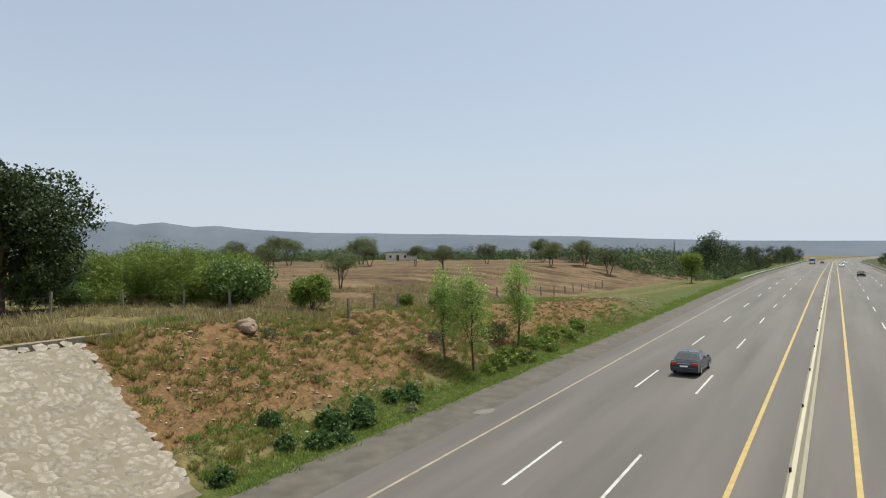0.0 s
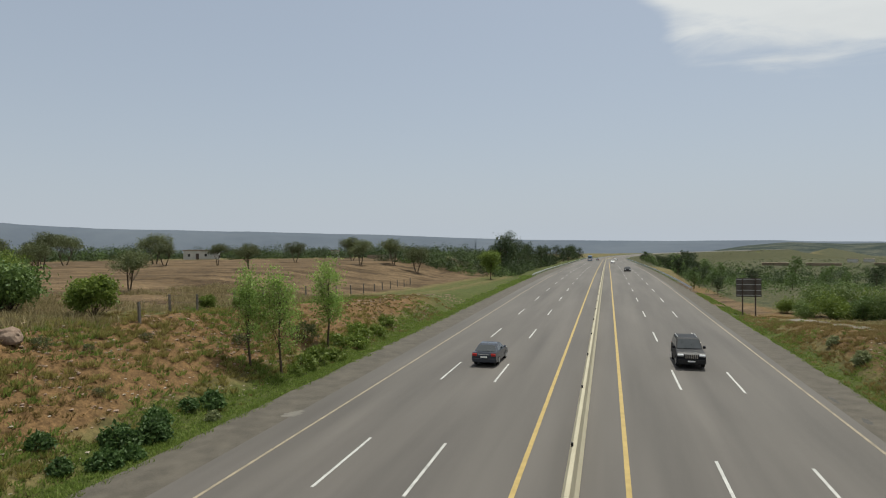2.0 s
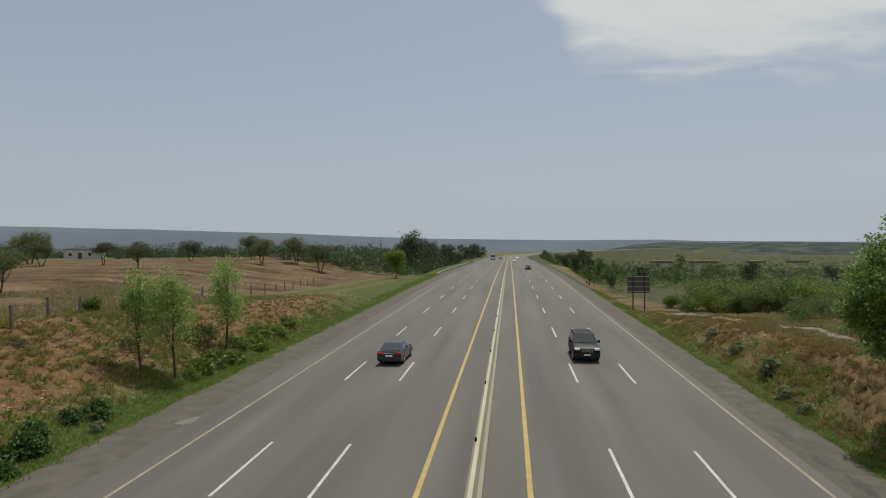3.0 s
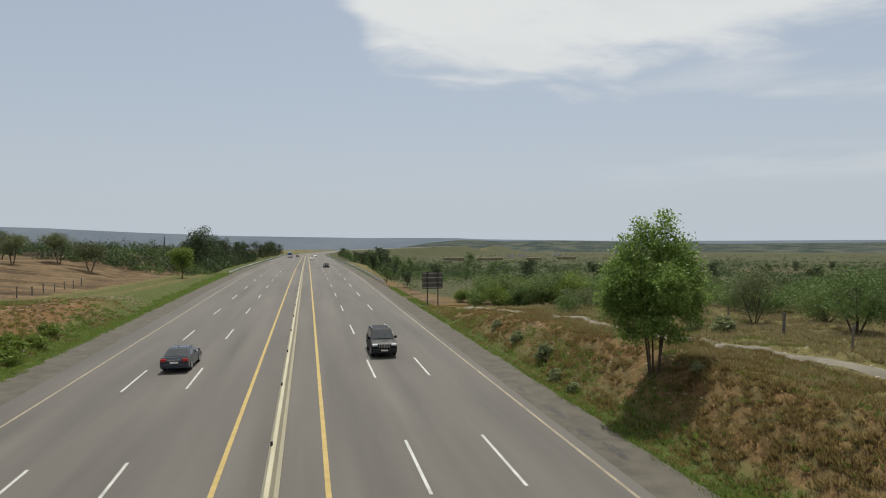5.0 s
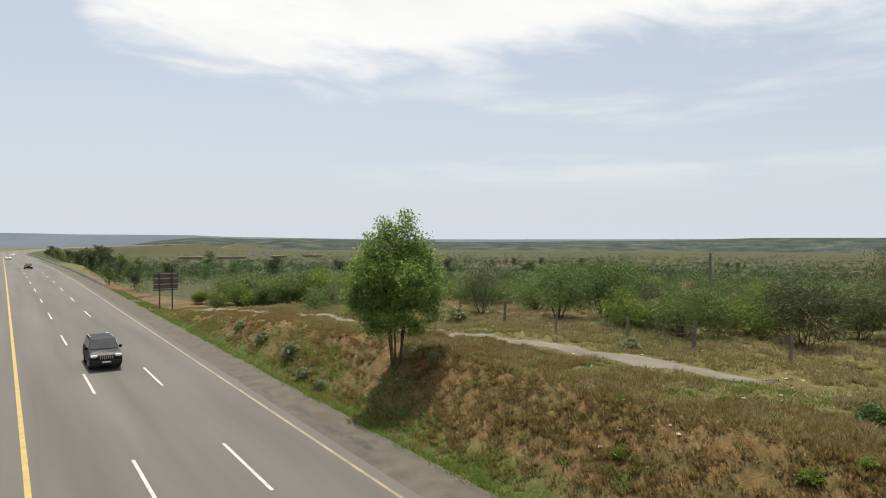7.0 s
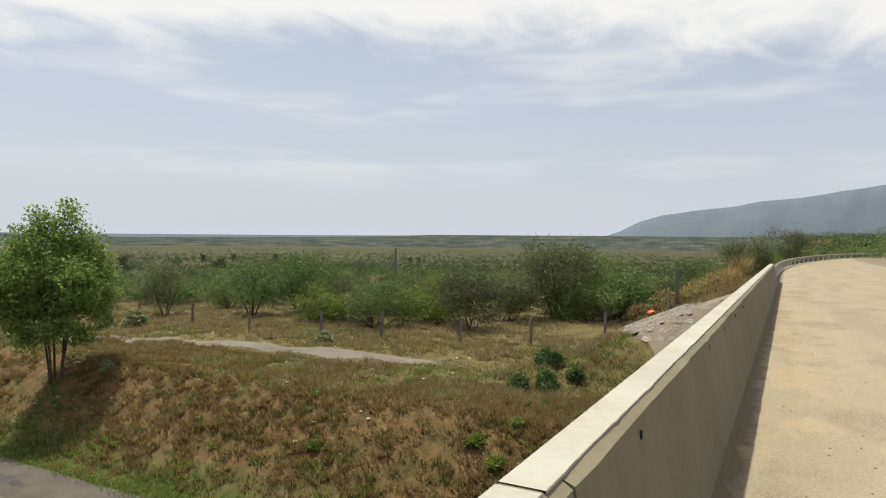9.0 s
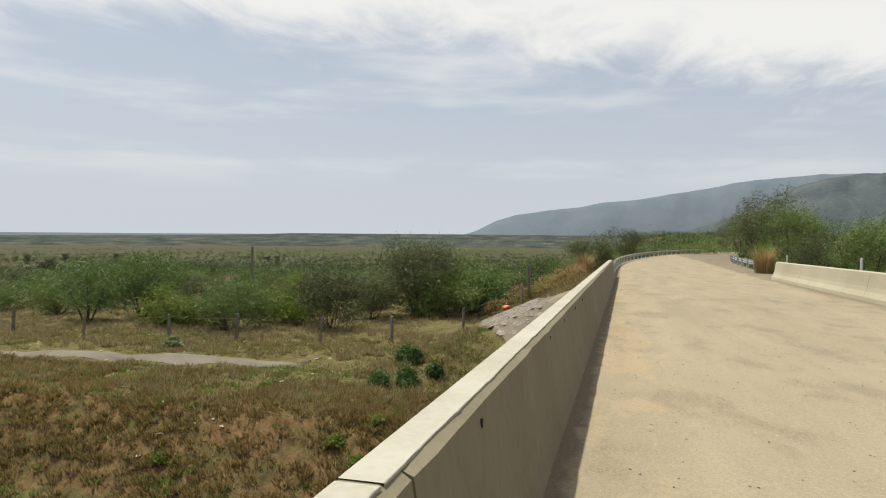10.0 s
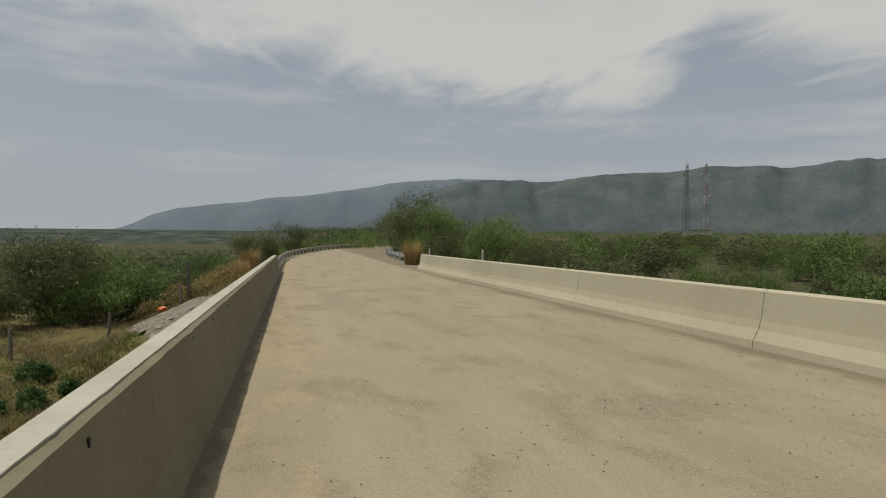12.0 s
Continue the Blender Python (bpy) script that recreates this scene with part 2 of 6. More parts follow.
def ground_material():
    """Soil, dry grass, green verge and ploughed earth, laid out by the cover attribute."""
    m = bpy.data.materials.new("ground")
    m.use_nodes = True
    nt = m.node_tree
    n, l = nt.nodes.new, nt.links.new
    b = nt.nodes["Principled BSDF"]
    b.inputs["Roughness"].default_value = 0.95
    b.inputs["Specular IOR Level"].default_value = 0.1
    geo = n("ShaderNodeNewGeometry")
    at = n("ShaderNodeAttribute")
    at.attribute_name = "cover"
    sep = n("ShaderNodeSeparateColor")
    l(at.outputs["Color"], sep.inputs[0])

    def nz(scale, detail=6, rough=0.6):
        t = n("ShaderNodeTexNoise")
        t.inputs["Scale"].default_value, t.inputs["Detail"].default_value = scale, detail
        t.inputs["Roughness"].default_value = rough
        l(geo.outputs["Position"], t.inputs["Vector"])
        return t.outputs["Fac"]

    def ramp2(v, lo, hi, c0, c1):
        r = n("ShaderNodeValToRGB")
        r.color_ramp.elements[0].position, r.color_ramp.elements[1].position = lo, hi
        r.color_ramp.elements[0].color, r.color_ramp.elements[1].color = (*c0, 1), (*c1, 1)
        l(v, r.inputs[0])
        return r.outputs[0]

    def mixc(f, a, c):
        x = n("ShaderNodeMix")
        x.data_type = "RGBA"
        l(f, x.inputs[0])
        l(a, x.inputs[6])
        l(c, x.inputs[7])
        return x.outputs[2]

    def edge(weight, v, soft=0.18):
        """Ragged border: the weight pushed by noise."""
        a = n("ShaderNodeMath")
        a.operation = "ADD"
        l(weight, a.inputs[0])
        l(v, a.inputs[1])
        r = n("ShaderNodeMapRange")
        r.interpolation_type = "SMOOTHSTEP"
        r.inputs["From Min"].default_value, r.inputs["From Max"].default_value = 1.0 - soft, 1.0 + soft
        l(a.outputs[0], r.inputs["Value"])
        return r.outputs[0]

    n1, n2, n3 = nz(0.12), nz(0.9), nz(7.0, 8, 0.7)
    dry = ramp2(n2, 0.35, 0.65, (0.0648, 0.0591, 0.0251), (0.126, 0.105, 0.0486))
    red = ramp2(n3, 0.35, 0.66, (0.07, 0.043, 0.021), (0.153, 0.096, 0.048))
    green = ramp2(n3, 0.36, 0.64, (0.0292, 0.0421, 0.00972), (0.0689, 0.081, 0.0243))
    plough = ramp2(n2, 0.36, 0.64, (0.042, 0.028, 0.015), (0.105, 0.071, 0.04))
    turn, draw = n("ShaderNodeMapping"), n("ShaderNodeMapping")
    turn.inputs["Rotation"].default_value = (0, 0, radians(-26))
    draw.inputs["Scale"].default_value = (0.028, 0.27, 1.0)
    l(geo.outputs["Position"], turn.inputs[0])
    l(turn.outputs[0], draw.inputs[0])
    wv = n("ShaderNodeTexNoise")
    wv.inputs["Scale"].default_value, wv.inputs["Detail"].default_value, wv.inputs["Roughness"].default_value = 1.0, 7, 0.6
    wv.inputs["Distortion"].default_value = 0.5
    l(draw.outputs[0], wv.inputs["Vector"])
    band = ramp2(wv.outputs["Fac"], 0.40, 0.62, (0.03, 0.021, 0.012), (0.15, 0.108, 0.066))
    half = n("ShaderNodeMix")
    half.data_type = "RGBA"
    half.inputs[0].default_value = 0.6
    l(plough, half.inputs[6])
    l(band, half.inputs[7])
    plough = half.outputs[2]
    col = mixc(edge(sep.outputs[1], n2), dry, red)
    col = mixc(edge(sep.outputs[0], n2), col, green)
    olive = ramp2(n2, 0.35, 0.65, (0.026, 0.033, 0.016), (0.068, 0.066, 0.034))
    col = mixc(edge(at.outputs["Alpha"], n1), col, olive)
    col = mixc(edge(sep.outputs[2], n1), col, plough)
    n4 = nz(2.6, 7, 0.68)
    clump = ramp2(n4, 0.34, 0.66, (0.68, 0.67, 0.65), (1.38, 1.34, 1.26))
    mul = n("ShaderNodeMix")
    mul.data_type, mul.blend_type = "RGBA", "MULTIPLY"
    mul.inputs[0].default_value = 1.0
    l(col, mul.inputs[6])
    l(clump, mul.inputs[7])
    col = mul.outputs[2]
    l(col, b.inputs["Base Color"])
    bp = n("ShaderNodeBump")
    bp.inputs["Strength"].default_value, bp.inputs["Distance"].default_value = 0.6, 0.08
    l(n3, bp.inputs["Height"])
    l(bp.outputs[0], b.inputs["Normal"])
    return m


def asphalt_material():
    """Worn grey asphalt with lengthwise wheel tracks and patches."""
    m = bpy.data.materials.new("asphalt")
    m.use_nodes = True
    nt = m.node_tree
    n, l = nt.nodes.new, nt.links.new
    b = nt.nodes["Principled BSDF"]
    b.inputs["Roughness"].default_value = 0.78
    b.inputs["Specular IOR Level"].default_value = 0.35
    geo = n("ShaderNodeNewGeometry")
    mp = n("ShaderNodeMapping")
    mp.inputs["Scale"].default_value = (0.55, 0.02, 0.4)
    l(geo.outputs["Position"], mp.inputs[0])
    a, c, d = n("ShaderNodeTexNoise"), n("ShaderNodeTexNoise"), n("ShaderNodeTexNoise")
    a.inputs["Scale"].default_value, a.inputs["Detail"].default_value = 1.0, 4
    l(mp.outputs[0], a.inputs["Vector"])
    c.inputs["Scale"].default_value, c.inputs["Detail"].default_value = 0.25, 7
    mc = n("ShaderNodeMapping")
    mc.inputs["Scale"].default_value = (1.6, 0.16, 1.0)
    l(geo.outputs["Position"], mc.inputs[0])
    l(mc.outputs[0], c.inputs["Vector"])
    d.inputs["Scale"].default_value, d.inputs["Detail"].default_value = 60, 3
    l(geo.outputs["Position"], d.inputs["Vector"])
    s1 = n("ShaderNodeMath")
    s1.operation = "ADD"
    l(a.outputs["Fac"], s1.inputs[0])
    l(c.outputs["Fac"], s1.inputs[1])
    s2 = n("ShaderNodeMath")
    s2.operation = "MULTIPLY_ADD"
    l(d.outputs["Fac"], s2.inputs[0])
    s2.inputs[1].default_value = 0.3
    l(s1.outputs[0], s2.inputs[2])
    r = n("ShaderNodeValToRGB")
    r.color_ramp.elements[0].color, r.color_ramp.elements[1].color = (0.052, 0.0468, 0.0425, 1), (0.093, 0.084, 0.0762, 1)
    mr = n("ShaderNodeMapRange")
    mr.inputs["From Min"].default_value, mr.inputs["From Max"].default_value = 0.85, 1.5
    l(s2.outputs[0], mr.inputs["Value"])
    r.color_ramp.elements[0].position, r.color_ramp.elements[1].position = 0.0, 1.0
    l(mr.outputs[0], r.inputs[0])
    l(r.outputs[0], b.inputs["Base Color"])
    bp = n("ShaderNodeBump")
    bp.inputs["Strength"].default_value, bp.inputs["Distance"].default_value = 0.25, 0.01
    l(d.outputs["Fac"], bp.inputs["Height"])
    l(bp.outputs[0], b.inputs["Normal"])
    return m


def deck_material():
    """Worn deck under drifted sand: lengthwise streaks, grey patches and fine grit."""
    m = bpy.data.materials.new("dusty deck")
    m.use_nodes = True
    nt = m.node_tree
    n, l = nt.nodes.new, nt.links.new
    b = nt.nodes["Principled BSDF"]
    b.inputs["Roughness"].default_value = 0.93
    b.inputs["Specular IOR Level"].default_value = 0.15
    geo = n("ShaderNodeNewGeometry")

    def nz(sx, sy, scale, detail=5, rough=0.55):
        mp = n("ShaderNodeMapping")
        mp.inputs["Scale"].default_value = (sx, sy, 1)
        l(geo.outputs["Position"], mp.inputs[0])
        t = n("ShaderNodeTexNoise")
        t.inputs["Scale"].default_value, t.inputs["Detail"].default_value, t.inputs["Roughness"].default_value = scale, detail, rough
        l(mp.outputs[0], t.inputs["Vector"])
        return t.outputs["Fac"]

    def ramp(v, lo, hi, c0, c1):
        r = n("ShaderNodeValToRGB")
        e = r.color_ramp.elements
        e[0].position, e[1].position, e[0].color, e[1].color = lo, hi, (*c0, 1), (*c1, 1)
        l(v, r.inputs[0])
        return r.outputs[0]

    def mixc(f, a, c, k=1.0):
        x = n("ShaderNodeMix")
        x.data_type = "RGBA"
        if isinstance(f, float):
            x.inputs[0].default_value = f
        else:
            l(f, x.inputs[0])
        l(a, x.inputs[6])
        l(c, x.inputs[7])
        return x.outputs[2]

    streak = nz(0.07, 1.1, 1.0, 6, 0.6)
    track = nz(0.03, 0.55, 1.0, 3, 0.5)
    patch = nz(0.25, 1.2, 1.0, 9, 0.66)
    grit = nz(1, 1, 34, 7, 0.8)
    fine = nz(1, 1, 110, 3, 0.7)
    sand = ramp(streak, 0.34, 0.66, (0.2, 0.171, 0.116), (0.275, 0.238, 0.165))
    grey = ramp(patch, 0.36, 0.66, (0.148, 0.134, 0.106), (0.255, 0.224, 0.164))
    col = mixc(ramp(track, 0.40, 0.60, (0.25, 0.25, 0.25), (0.8, 0.8, 0.8)), sand, grey)
    speck = ramp(grit, 0.36, 0.60, (0.107, 0.0875, 0.0594), (0.335, 0.281, 0.191))
    col = mixc(0.34, col, speck)
    dots = ramp(fine, 0.30, 0.70, (0.0923, 0.0772, 0.0562), (0.371, 0.316, 0.224))
    col = mixc(0.22, col, dots)
    # bared aggregate where the sand has blown off
    cell = n("ShaderNodeTexVoronoi")
    cell.inputs["Scale"].default_value = 42
    l(geo.outputs["Position"], cell.inputs["Vector"])
    bare = ramp(nz(0.5, 0.8, 1.3, 6, 0.65), 0.52, 0.62, (0, 0, 0), (0.5, 0.5, 0.5))
    pebble = ramp(cell.outputs["Distance"], 0.15, 0.55, (0.285, 0.245, 0.179), (0.114, 0.0948, 0.066))
    col = mixc(bare, col, pebble)
    # a film of orange sand, blown into ragged tongues along the parapet foot
    sp = n("ShaderNodeSeparateXYZ")
    l(geo.outputs["Position"], sp.inputs[0])
    acr = n("ShaderNodeMath")
    acr.operation = "MULTIPLY_ADD"
    l(sp.outputs[0], acr.inputs[0])
    acr.inputs[1].default_value = 0.0366
    l(sp.outputs[1], acr.inputs[2])
    near = n("ShaderNodeMapRange")
    near.inputs["From Min"].default_value, near.inputs["From Max"].default_value = -1.9, -0.25
    near.inputs["To Min"].default_value, near.inputs["To Max"].default_value = -0.42, 0.05
    l(acr.outputs[0], near.inputs["Value"])
    tong = n("ShaderNodeMath")
    tong.operation = "ADD"
    l(nz(0.8, 1.6, 0.9, 7, 0.66), tong.inputs[0])
    l(near.outputs[0], tong.inputs[1])
    film = n("ShaderNodeMapRange")
    film.interpolation_type = "SMOOTHSTEP"
    film.inputs["From Min"].default_value, film.inputs["From Max"].default_value = 0.50, 0.62
    film.inputs["To Max"].default_value = 0.24
    l(tong.outputs[0], film.inputs["Value"])
    orange = ramp(grit, 0.3, 0.7, (0.292, 0.211, 0.118), (0.421, 0.312, 0.186))
    col = mixc(film.outputs[0], col, orange)
    # dirt washed against the foot of the far barrier
    foot = n("ShaderNodeMapRange")
    foot.inputs["From Min"].default_value, foot.inputs["From Max"].default_value = -6.2, -7.0
    foot.inputs["To Min"].default_value, foot.inputs["To Max"].default_value = -0.35, 0.22
    l(acr.outputs[0], foot.inputs["Value"])
    wash = n("ShaderNodeMath")
    wash.operation = "ADD"
    l(nz(0.35, 1.2, 1.1, 5, 0.6), wash.inputs[0])
    l(foot.outputs[0], wash.inputs[1])
    dirt = n("ShaderNodeMapRange")
    dirt.inputs["From Min"].default_value, dirt.inputs["From Max"].default_value = 0.42, 0.66
    dirt.inputs["To Max"].default_value = 0.7
    l(wash.outputs[0], dirt.inputs["Value"])
    brown = ramp(grit, 0.3, 0.7, (0.081, 0.0672, 0.0474), (0.154, 0.13, 0.0948))
    col = mixc(dirt.outputs[0], col, brown)
    # dirt and the wall's shadow, darkened into the colour along the near parapet
    shade_dirt = n("ShaderNodeMapRange")
    shade_dirt.inputs["From Min"].default_value, shade_dirt.inputs["From Max"].default_value = 0.16, 0.46
    shade_dirt.inputs["To Min"].default_value, shade_dirt.inputs["To Max"].default_value = -0.3, 0.35
    l(acr.outputs[0], shade_dirt.inputs["Value"])
    lie = n("ShaderNodeMath")
    lie.operation = "ADD"
    l(nz(1.2, 1.2, 1.6, 6, 0.65), lie.inputs[0])
    l(shade_dirt.outputs[0], lie.inputs[1])
    col = mixc(ramp(lie.outputs[0], 0.42, 0.62, (0, 0, 0), (0.9, 0.9, 0.9)), col, brown)
    l(col, b.inputs["Base Color"])
    bp = n("ShaderNodeBump")
    bp.inputs["Strength"].default_value, bp.inputs["Distance"].default_value = 0.35, 0.008
    l(grit, bp.inputs["Height"])
    l(bp.outputs[0], b.inputs["Normal"])
    return m


GROUND = ground_material()
ASPHALT = asphalt_material()
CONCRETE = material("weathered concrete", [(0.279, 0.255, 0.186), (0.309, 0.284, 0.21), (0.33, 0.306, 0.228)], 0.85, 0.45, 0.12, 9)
# near parapet: shade of its inner face is put into this colour
PARAPET = material("stained, shade-toned parapet concrete", [(0.131, 0.113, 0.0711), (0.151, 0.134, 0.0857), (0.172, 0.153, 0.101)], 0.88, 0.8, 0.15, 14, stretch=(1.0, 1.0, 0.55))
# coping: brightness of the sunlit top is put into this colour
CAP = material("sunlit-tone coping mortar", [(0.265, 0.252, 0.208), (0.305, 0.293, 0.246), (0.335, 0.325, 0.281)], 0.88, 1.6, 0.1, 22)
DUSTY = deck_material()
GRAVEL = material("gravel shoulder", [(0.0528, 0.047, 0.0385), (0.0869, 0.0773, 0.0631)], 0.95, 1.1, 0.6, 20)
PATH = material("dirt path", [(0.0988, 0.0874, 0.0687), (0.149, 0.133, 0.107)], 0.95, 0.5, 0.4, 12)
WHITE = material("worn white road paint", [(0.248, 0.248, 0.237), (0.408, 0.408, 0.394)], 0.7, 2, 0.1, 30)
YELLOW = material("yellow road paint", [(0.248, 0.182, 0.062), (0.335, 0.245, 0.0842)], 0.7, 2, 0.1, 30)
CREAM = material("faded edge paint", [(0.15, 0.128, 0.0953), (0.244, 0.205, 0.145)], 0.75, 1.5, 0.1, 20)
BLACK = material("black plastic", [(0.012, 0.012, 0.013), (0.02, 0.02, 0.02)], 0.5, 5, 0.0)
STEEL = material("galvanised steel", [(0.36, 0.37, 0.37), (0.52, 0.53, 0.53)], 0.42, 4, 0.05, metal=0.8)
RUST = material("dark weathered steel", [(0.0567, 0.0405, 0.0324), (0.105, 0.081, 0.0689)], 0.8, 4, 0.1, metal=0.2)
POST = material("fence post concrete", [(0.11, 0.0964, 0.0826), (0.186, 0.168, 0.144)], 0.9, 6, 0.3, vary=0.15)
BARK = material("bark", [(0.0454, 0.0324, 0.0227), (0.0972, 0.0745, 0.0518)], 0.95, 5, 0.6, 30)
STONE = material("pitching stone", [(0.125, 0.106, 0.082), (0.178, 0.157, 0.126), (0.235, 0.214, 0.178)], 0.92, 2.2, 0.5, 12, vary=0.16)
MORTAR = material("stone mortar", [(0.135, 0.113, 0.0825), (0.177, 0.153, 0.116)], 0.95, 2, 0.4, 20)
ROCK = material("rock", [(0.143, 0.0972, 0.0713), (0.259, 0.194, 0.149)], 0.95, 3, 0.6, 14)
# far hills, plain and mountains: the haze is mixed into their base colours
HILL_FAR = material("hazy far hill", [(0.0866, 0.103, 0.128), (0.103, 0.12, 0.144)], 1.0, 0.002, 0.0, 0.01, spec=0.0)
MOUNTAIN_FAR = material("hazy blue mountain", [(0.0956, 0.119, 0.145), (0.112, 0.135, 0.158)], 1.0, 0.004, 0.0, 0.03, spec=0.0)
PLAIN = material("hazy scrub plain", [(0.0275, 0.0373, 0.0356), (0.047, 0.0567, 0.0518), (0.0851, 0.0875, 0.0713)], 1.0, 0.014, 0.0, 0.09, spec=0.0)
MOUNTAIN = material("hazy scrub mountain", [(0.0518, 0.0648, 0.0726), (0.0648, 0.0791, 0.0859), (0.0842, 0.0972, 0.0988)], 1.0, 0.006, 0.0, 0.05, spec=0.0)
LEAF_ACACIA = leaf_material("acacia leaves", (0.0474, 0.0852, 0.0215), (0.124, 0.182, 0.0516), 0.3)
LEAF_LIGHT = leaf_material("fresh green leaves", (0.0735, 0.115, 0.0177), (0.177, 0.229, 0.0471), 0.4)
LEAF_POPLAR = leaf_material("pale green poplar leaves", (0.111, 0.184, 0.0382), (0.298, 0.409, 0.106), 0.4)
LEAF_OLIVE = leaf_material("olive scrub leaves", (0.0524, 0.0679, 0.0278), (0.13, 0.145, 0.0617), 0.35, 0.25)
LEAF_DARK = leaf_material("dark tree leaves", (0.0182, 0.0335, 0.0134), (0.0607, 0.0851, 0.0304), 0.3, 0.2)
LEAF_SHADE = leaf_material("deep green shade tree leaves", (0.0143, 0.0272, 0.0104), (0.0486, 0.0713, 0.0246), 0.25, 0.1)
LEAF_HERB = leaf_material("broad weed leaves", (0.035, 0.0729, 0.0204), (0.0875, 0.146, 0.0437), 0.36)
LEAF_FEATHER = leaf_material("feathery thorn leaves", (0.0662, 0.105, 0.0274), (0.16, 0.211, 0.0662), 0.4, 0.25)
LEAF_GREY = leaf_material("grey-green milkweed leaves", (0.11, 0.136, 0.0583), (0.259, 0.279, 0.143), 0.3)
GRASS_DRY = leaf_material("dry grass", (0.124, 0.105, 0.0459), (0.349, 0.289, 0.156), 0.4)
GRASS_GREEN = leaf_material("green grass", (0.0814, 0.127, 0.0248), (0.211, 0.27, 0.0672), 0.42)
GRASS_BANK = leaf_material("brown bank grass", (0.116, 0.0851, 0.0313), (0.318, 0.238, 0.102), 0.42)
GRASS_OLIVE = leaf_material("olive bunch grass", (0.111, 0.0994, 0.0304), (0.315, 0.28, 0.0949), 0.38)
REED = leaf_material("straw reed", (0.181, 0.123, 0.0454), (0.356, 0.259, 0.123), 0.35)
CAR_BLACK = material("black car paint", [(0.006, 0.007, 0.010), (0.010, 0.011, 0.015)], 0.5, 2, 0.0, spec=0.14)
CAR_BLUE = material("dark blue-grey car paint", [(0.022, 0.027, 0.038), (0.03, 0.036, 0.05)], 0.2, 2, 0.0, spec=0.6)
CAR_WHITE = material("white car paint", [(0.70, 0.70, 0.68), (0.78, 0.78, 0.76)], 0.25, 2, 0.0, spec=0.5)
BUS_BLUE = material("blue bus paint", [(0.06, 0.14, 0.28), (0.09, 0.18, 0.33)], 0.3, 2, 0.0, spec=0.5)
GLASS_DARK = material("dark car glass", [(0.02, 0.025, 0.028), (0.03, 0.035, 0.04)], 0.06, 2, 0.0, spec=0.8)
CHROME = material("chrome", [(0.6, 0.6, 0.6), (0.7, 0.7, 0.7)], 0.15, 2, 0.0, metal=1.0)
LENS = material("headlight lens", [(0.6, 0.62, 0.64), (0.75, 0.76, 0.78)], 0.1, 2, 0.0, spec=0.7)
RED_LENS = material("red tail light", [(0.32, 0.015, 0.012), (0.42, 0.02, 0.018)], 0.2, 2, 0.0, spec=0.6)
TYRE = material("tyre rubber", [(0.012, 0.012, 0.012), (0.025, 0.025, 0.024)], 0.85, 8, 0.1)
PLASTER = material("whitewashed plaster", [(0.379, 0.365, 0.337), (0.496, 0.482, 0.454)], 0.9, 0.6, 0.2)
MUD = material("mud plaster", [(0.168, 0.13, 0.094), (0.233, 0.185, 0.136)], 0.95, 0.5, 0.4)
SIGN_BACK = material("weathered sign back", [(0.081, 0.0689, 0.0607), (0.138, 0.121, 0.109)], 0.7, 1.2, 0.1, metal=0.3)
ORANGE = material("orange plastic", [(0.527, 0.113, 0.0243), (0.608, 0.162, 0.0405)], 0.5, 4, 0.1)
MAST_RED = material("faded red mast paint", [(0.162, 0.113, 0.105), (0.211, 0.15, 0.138)], 0.6, 2, 0.0)
MAST_WHITE = material("white mast paint", [(0.405, 0.405, 0.397), (0.502, 0.502, 0.486)], 0.6, 2, 0.0)
PEBBLE = material("dark grit", [(0.0405, 0.034, 0.0284), (0.121, 0.0972, 0.0729)], 0.95, 8, 0.2)
STONE_GREY = material("pale grey pitching stone", [(0.126, 0.111, 0.0915), (0.188, 0.174, 0.151), (0.246, 0.234, 0.211)], 0.92, 2.2, 0.5, 12, vary=0.25)
LIP = material("chipped concrete edge", [(0.195, 0.18, 0.149), (0.309, 0.291, 0.246)], 0.95, 6, 0.5, 30)
DUST_STEEL = material("dusty weathered rail", [(0.186, 0.165, 0.131), (0.275, 0.251, 0.207)], 0.8, 1.5, 0.1, metal=0.2)
PALE_STONE = material("pale rubble", [(0.22, 0.181, 0.136), (0.324, 0.285, 0.233)], 0.95, 4, 0.4)


# ---------------------------------------------------------------- mesh helpers
def mesh_of(name, verts, faces, mat):
    me = bpy.data.meshes.new(name)
    me.from_pydata([tuple(v) for v in verts], [], faces)
    me.materials.append(mat)
    me.update()
    return me


def part(name, bm, mat, parent=None, label="", flat=True):
    """Links a bmesh or a mesh as one mesh object under a thing or a part."""
    if isinstance(bm, bpy.types.Mesh):
        me = bm
    else:
        me = bpy.data.meshes.new(name)
        bm.to_mesh(me)
        bm.free()
        me.materials.append(mat)
    if not flat:
        for p in me.polygons:
            p.use_smooth = True
    ob = new(name, me)
    if parent is not None:
        ob.parent = parent
    if label:
        ob["label"] = label
    return ob


def box(bm, x0, x1, y0, y1, z0, z1, m=None):
    vs = [bm.verts.new((x, y, z)) for z in (z0, z1) for y in (y0, y1) for x in (x0, x1)]
    if m is not None:
        for v in vs:
            v.co = m @ v.co
    for f in ((0, 2, 3, 1), (4, 5, 7, 6), (0, 1, 5, 4), (2, 6, 7, 3), (0, 4, 6, 2), (1, 3, 7, 5)):
        bm.faces.new([vs[i] for i in f])
    return vs


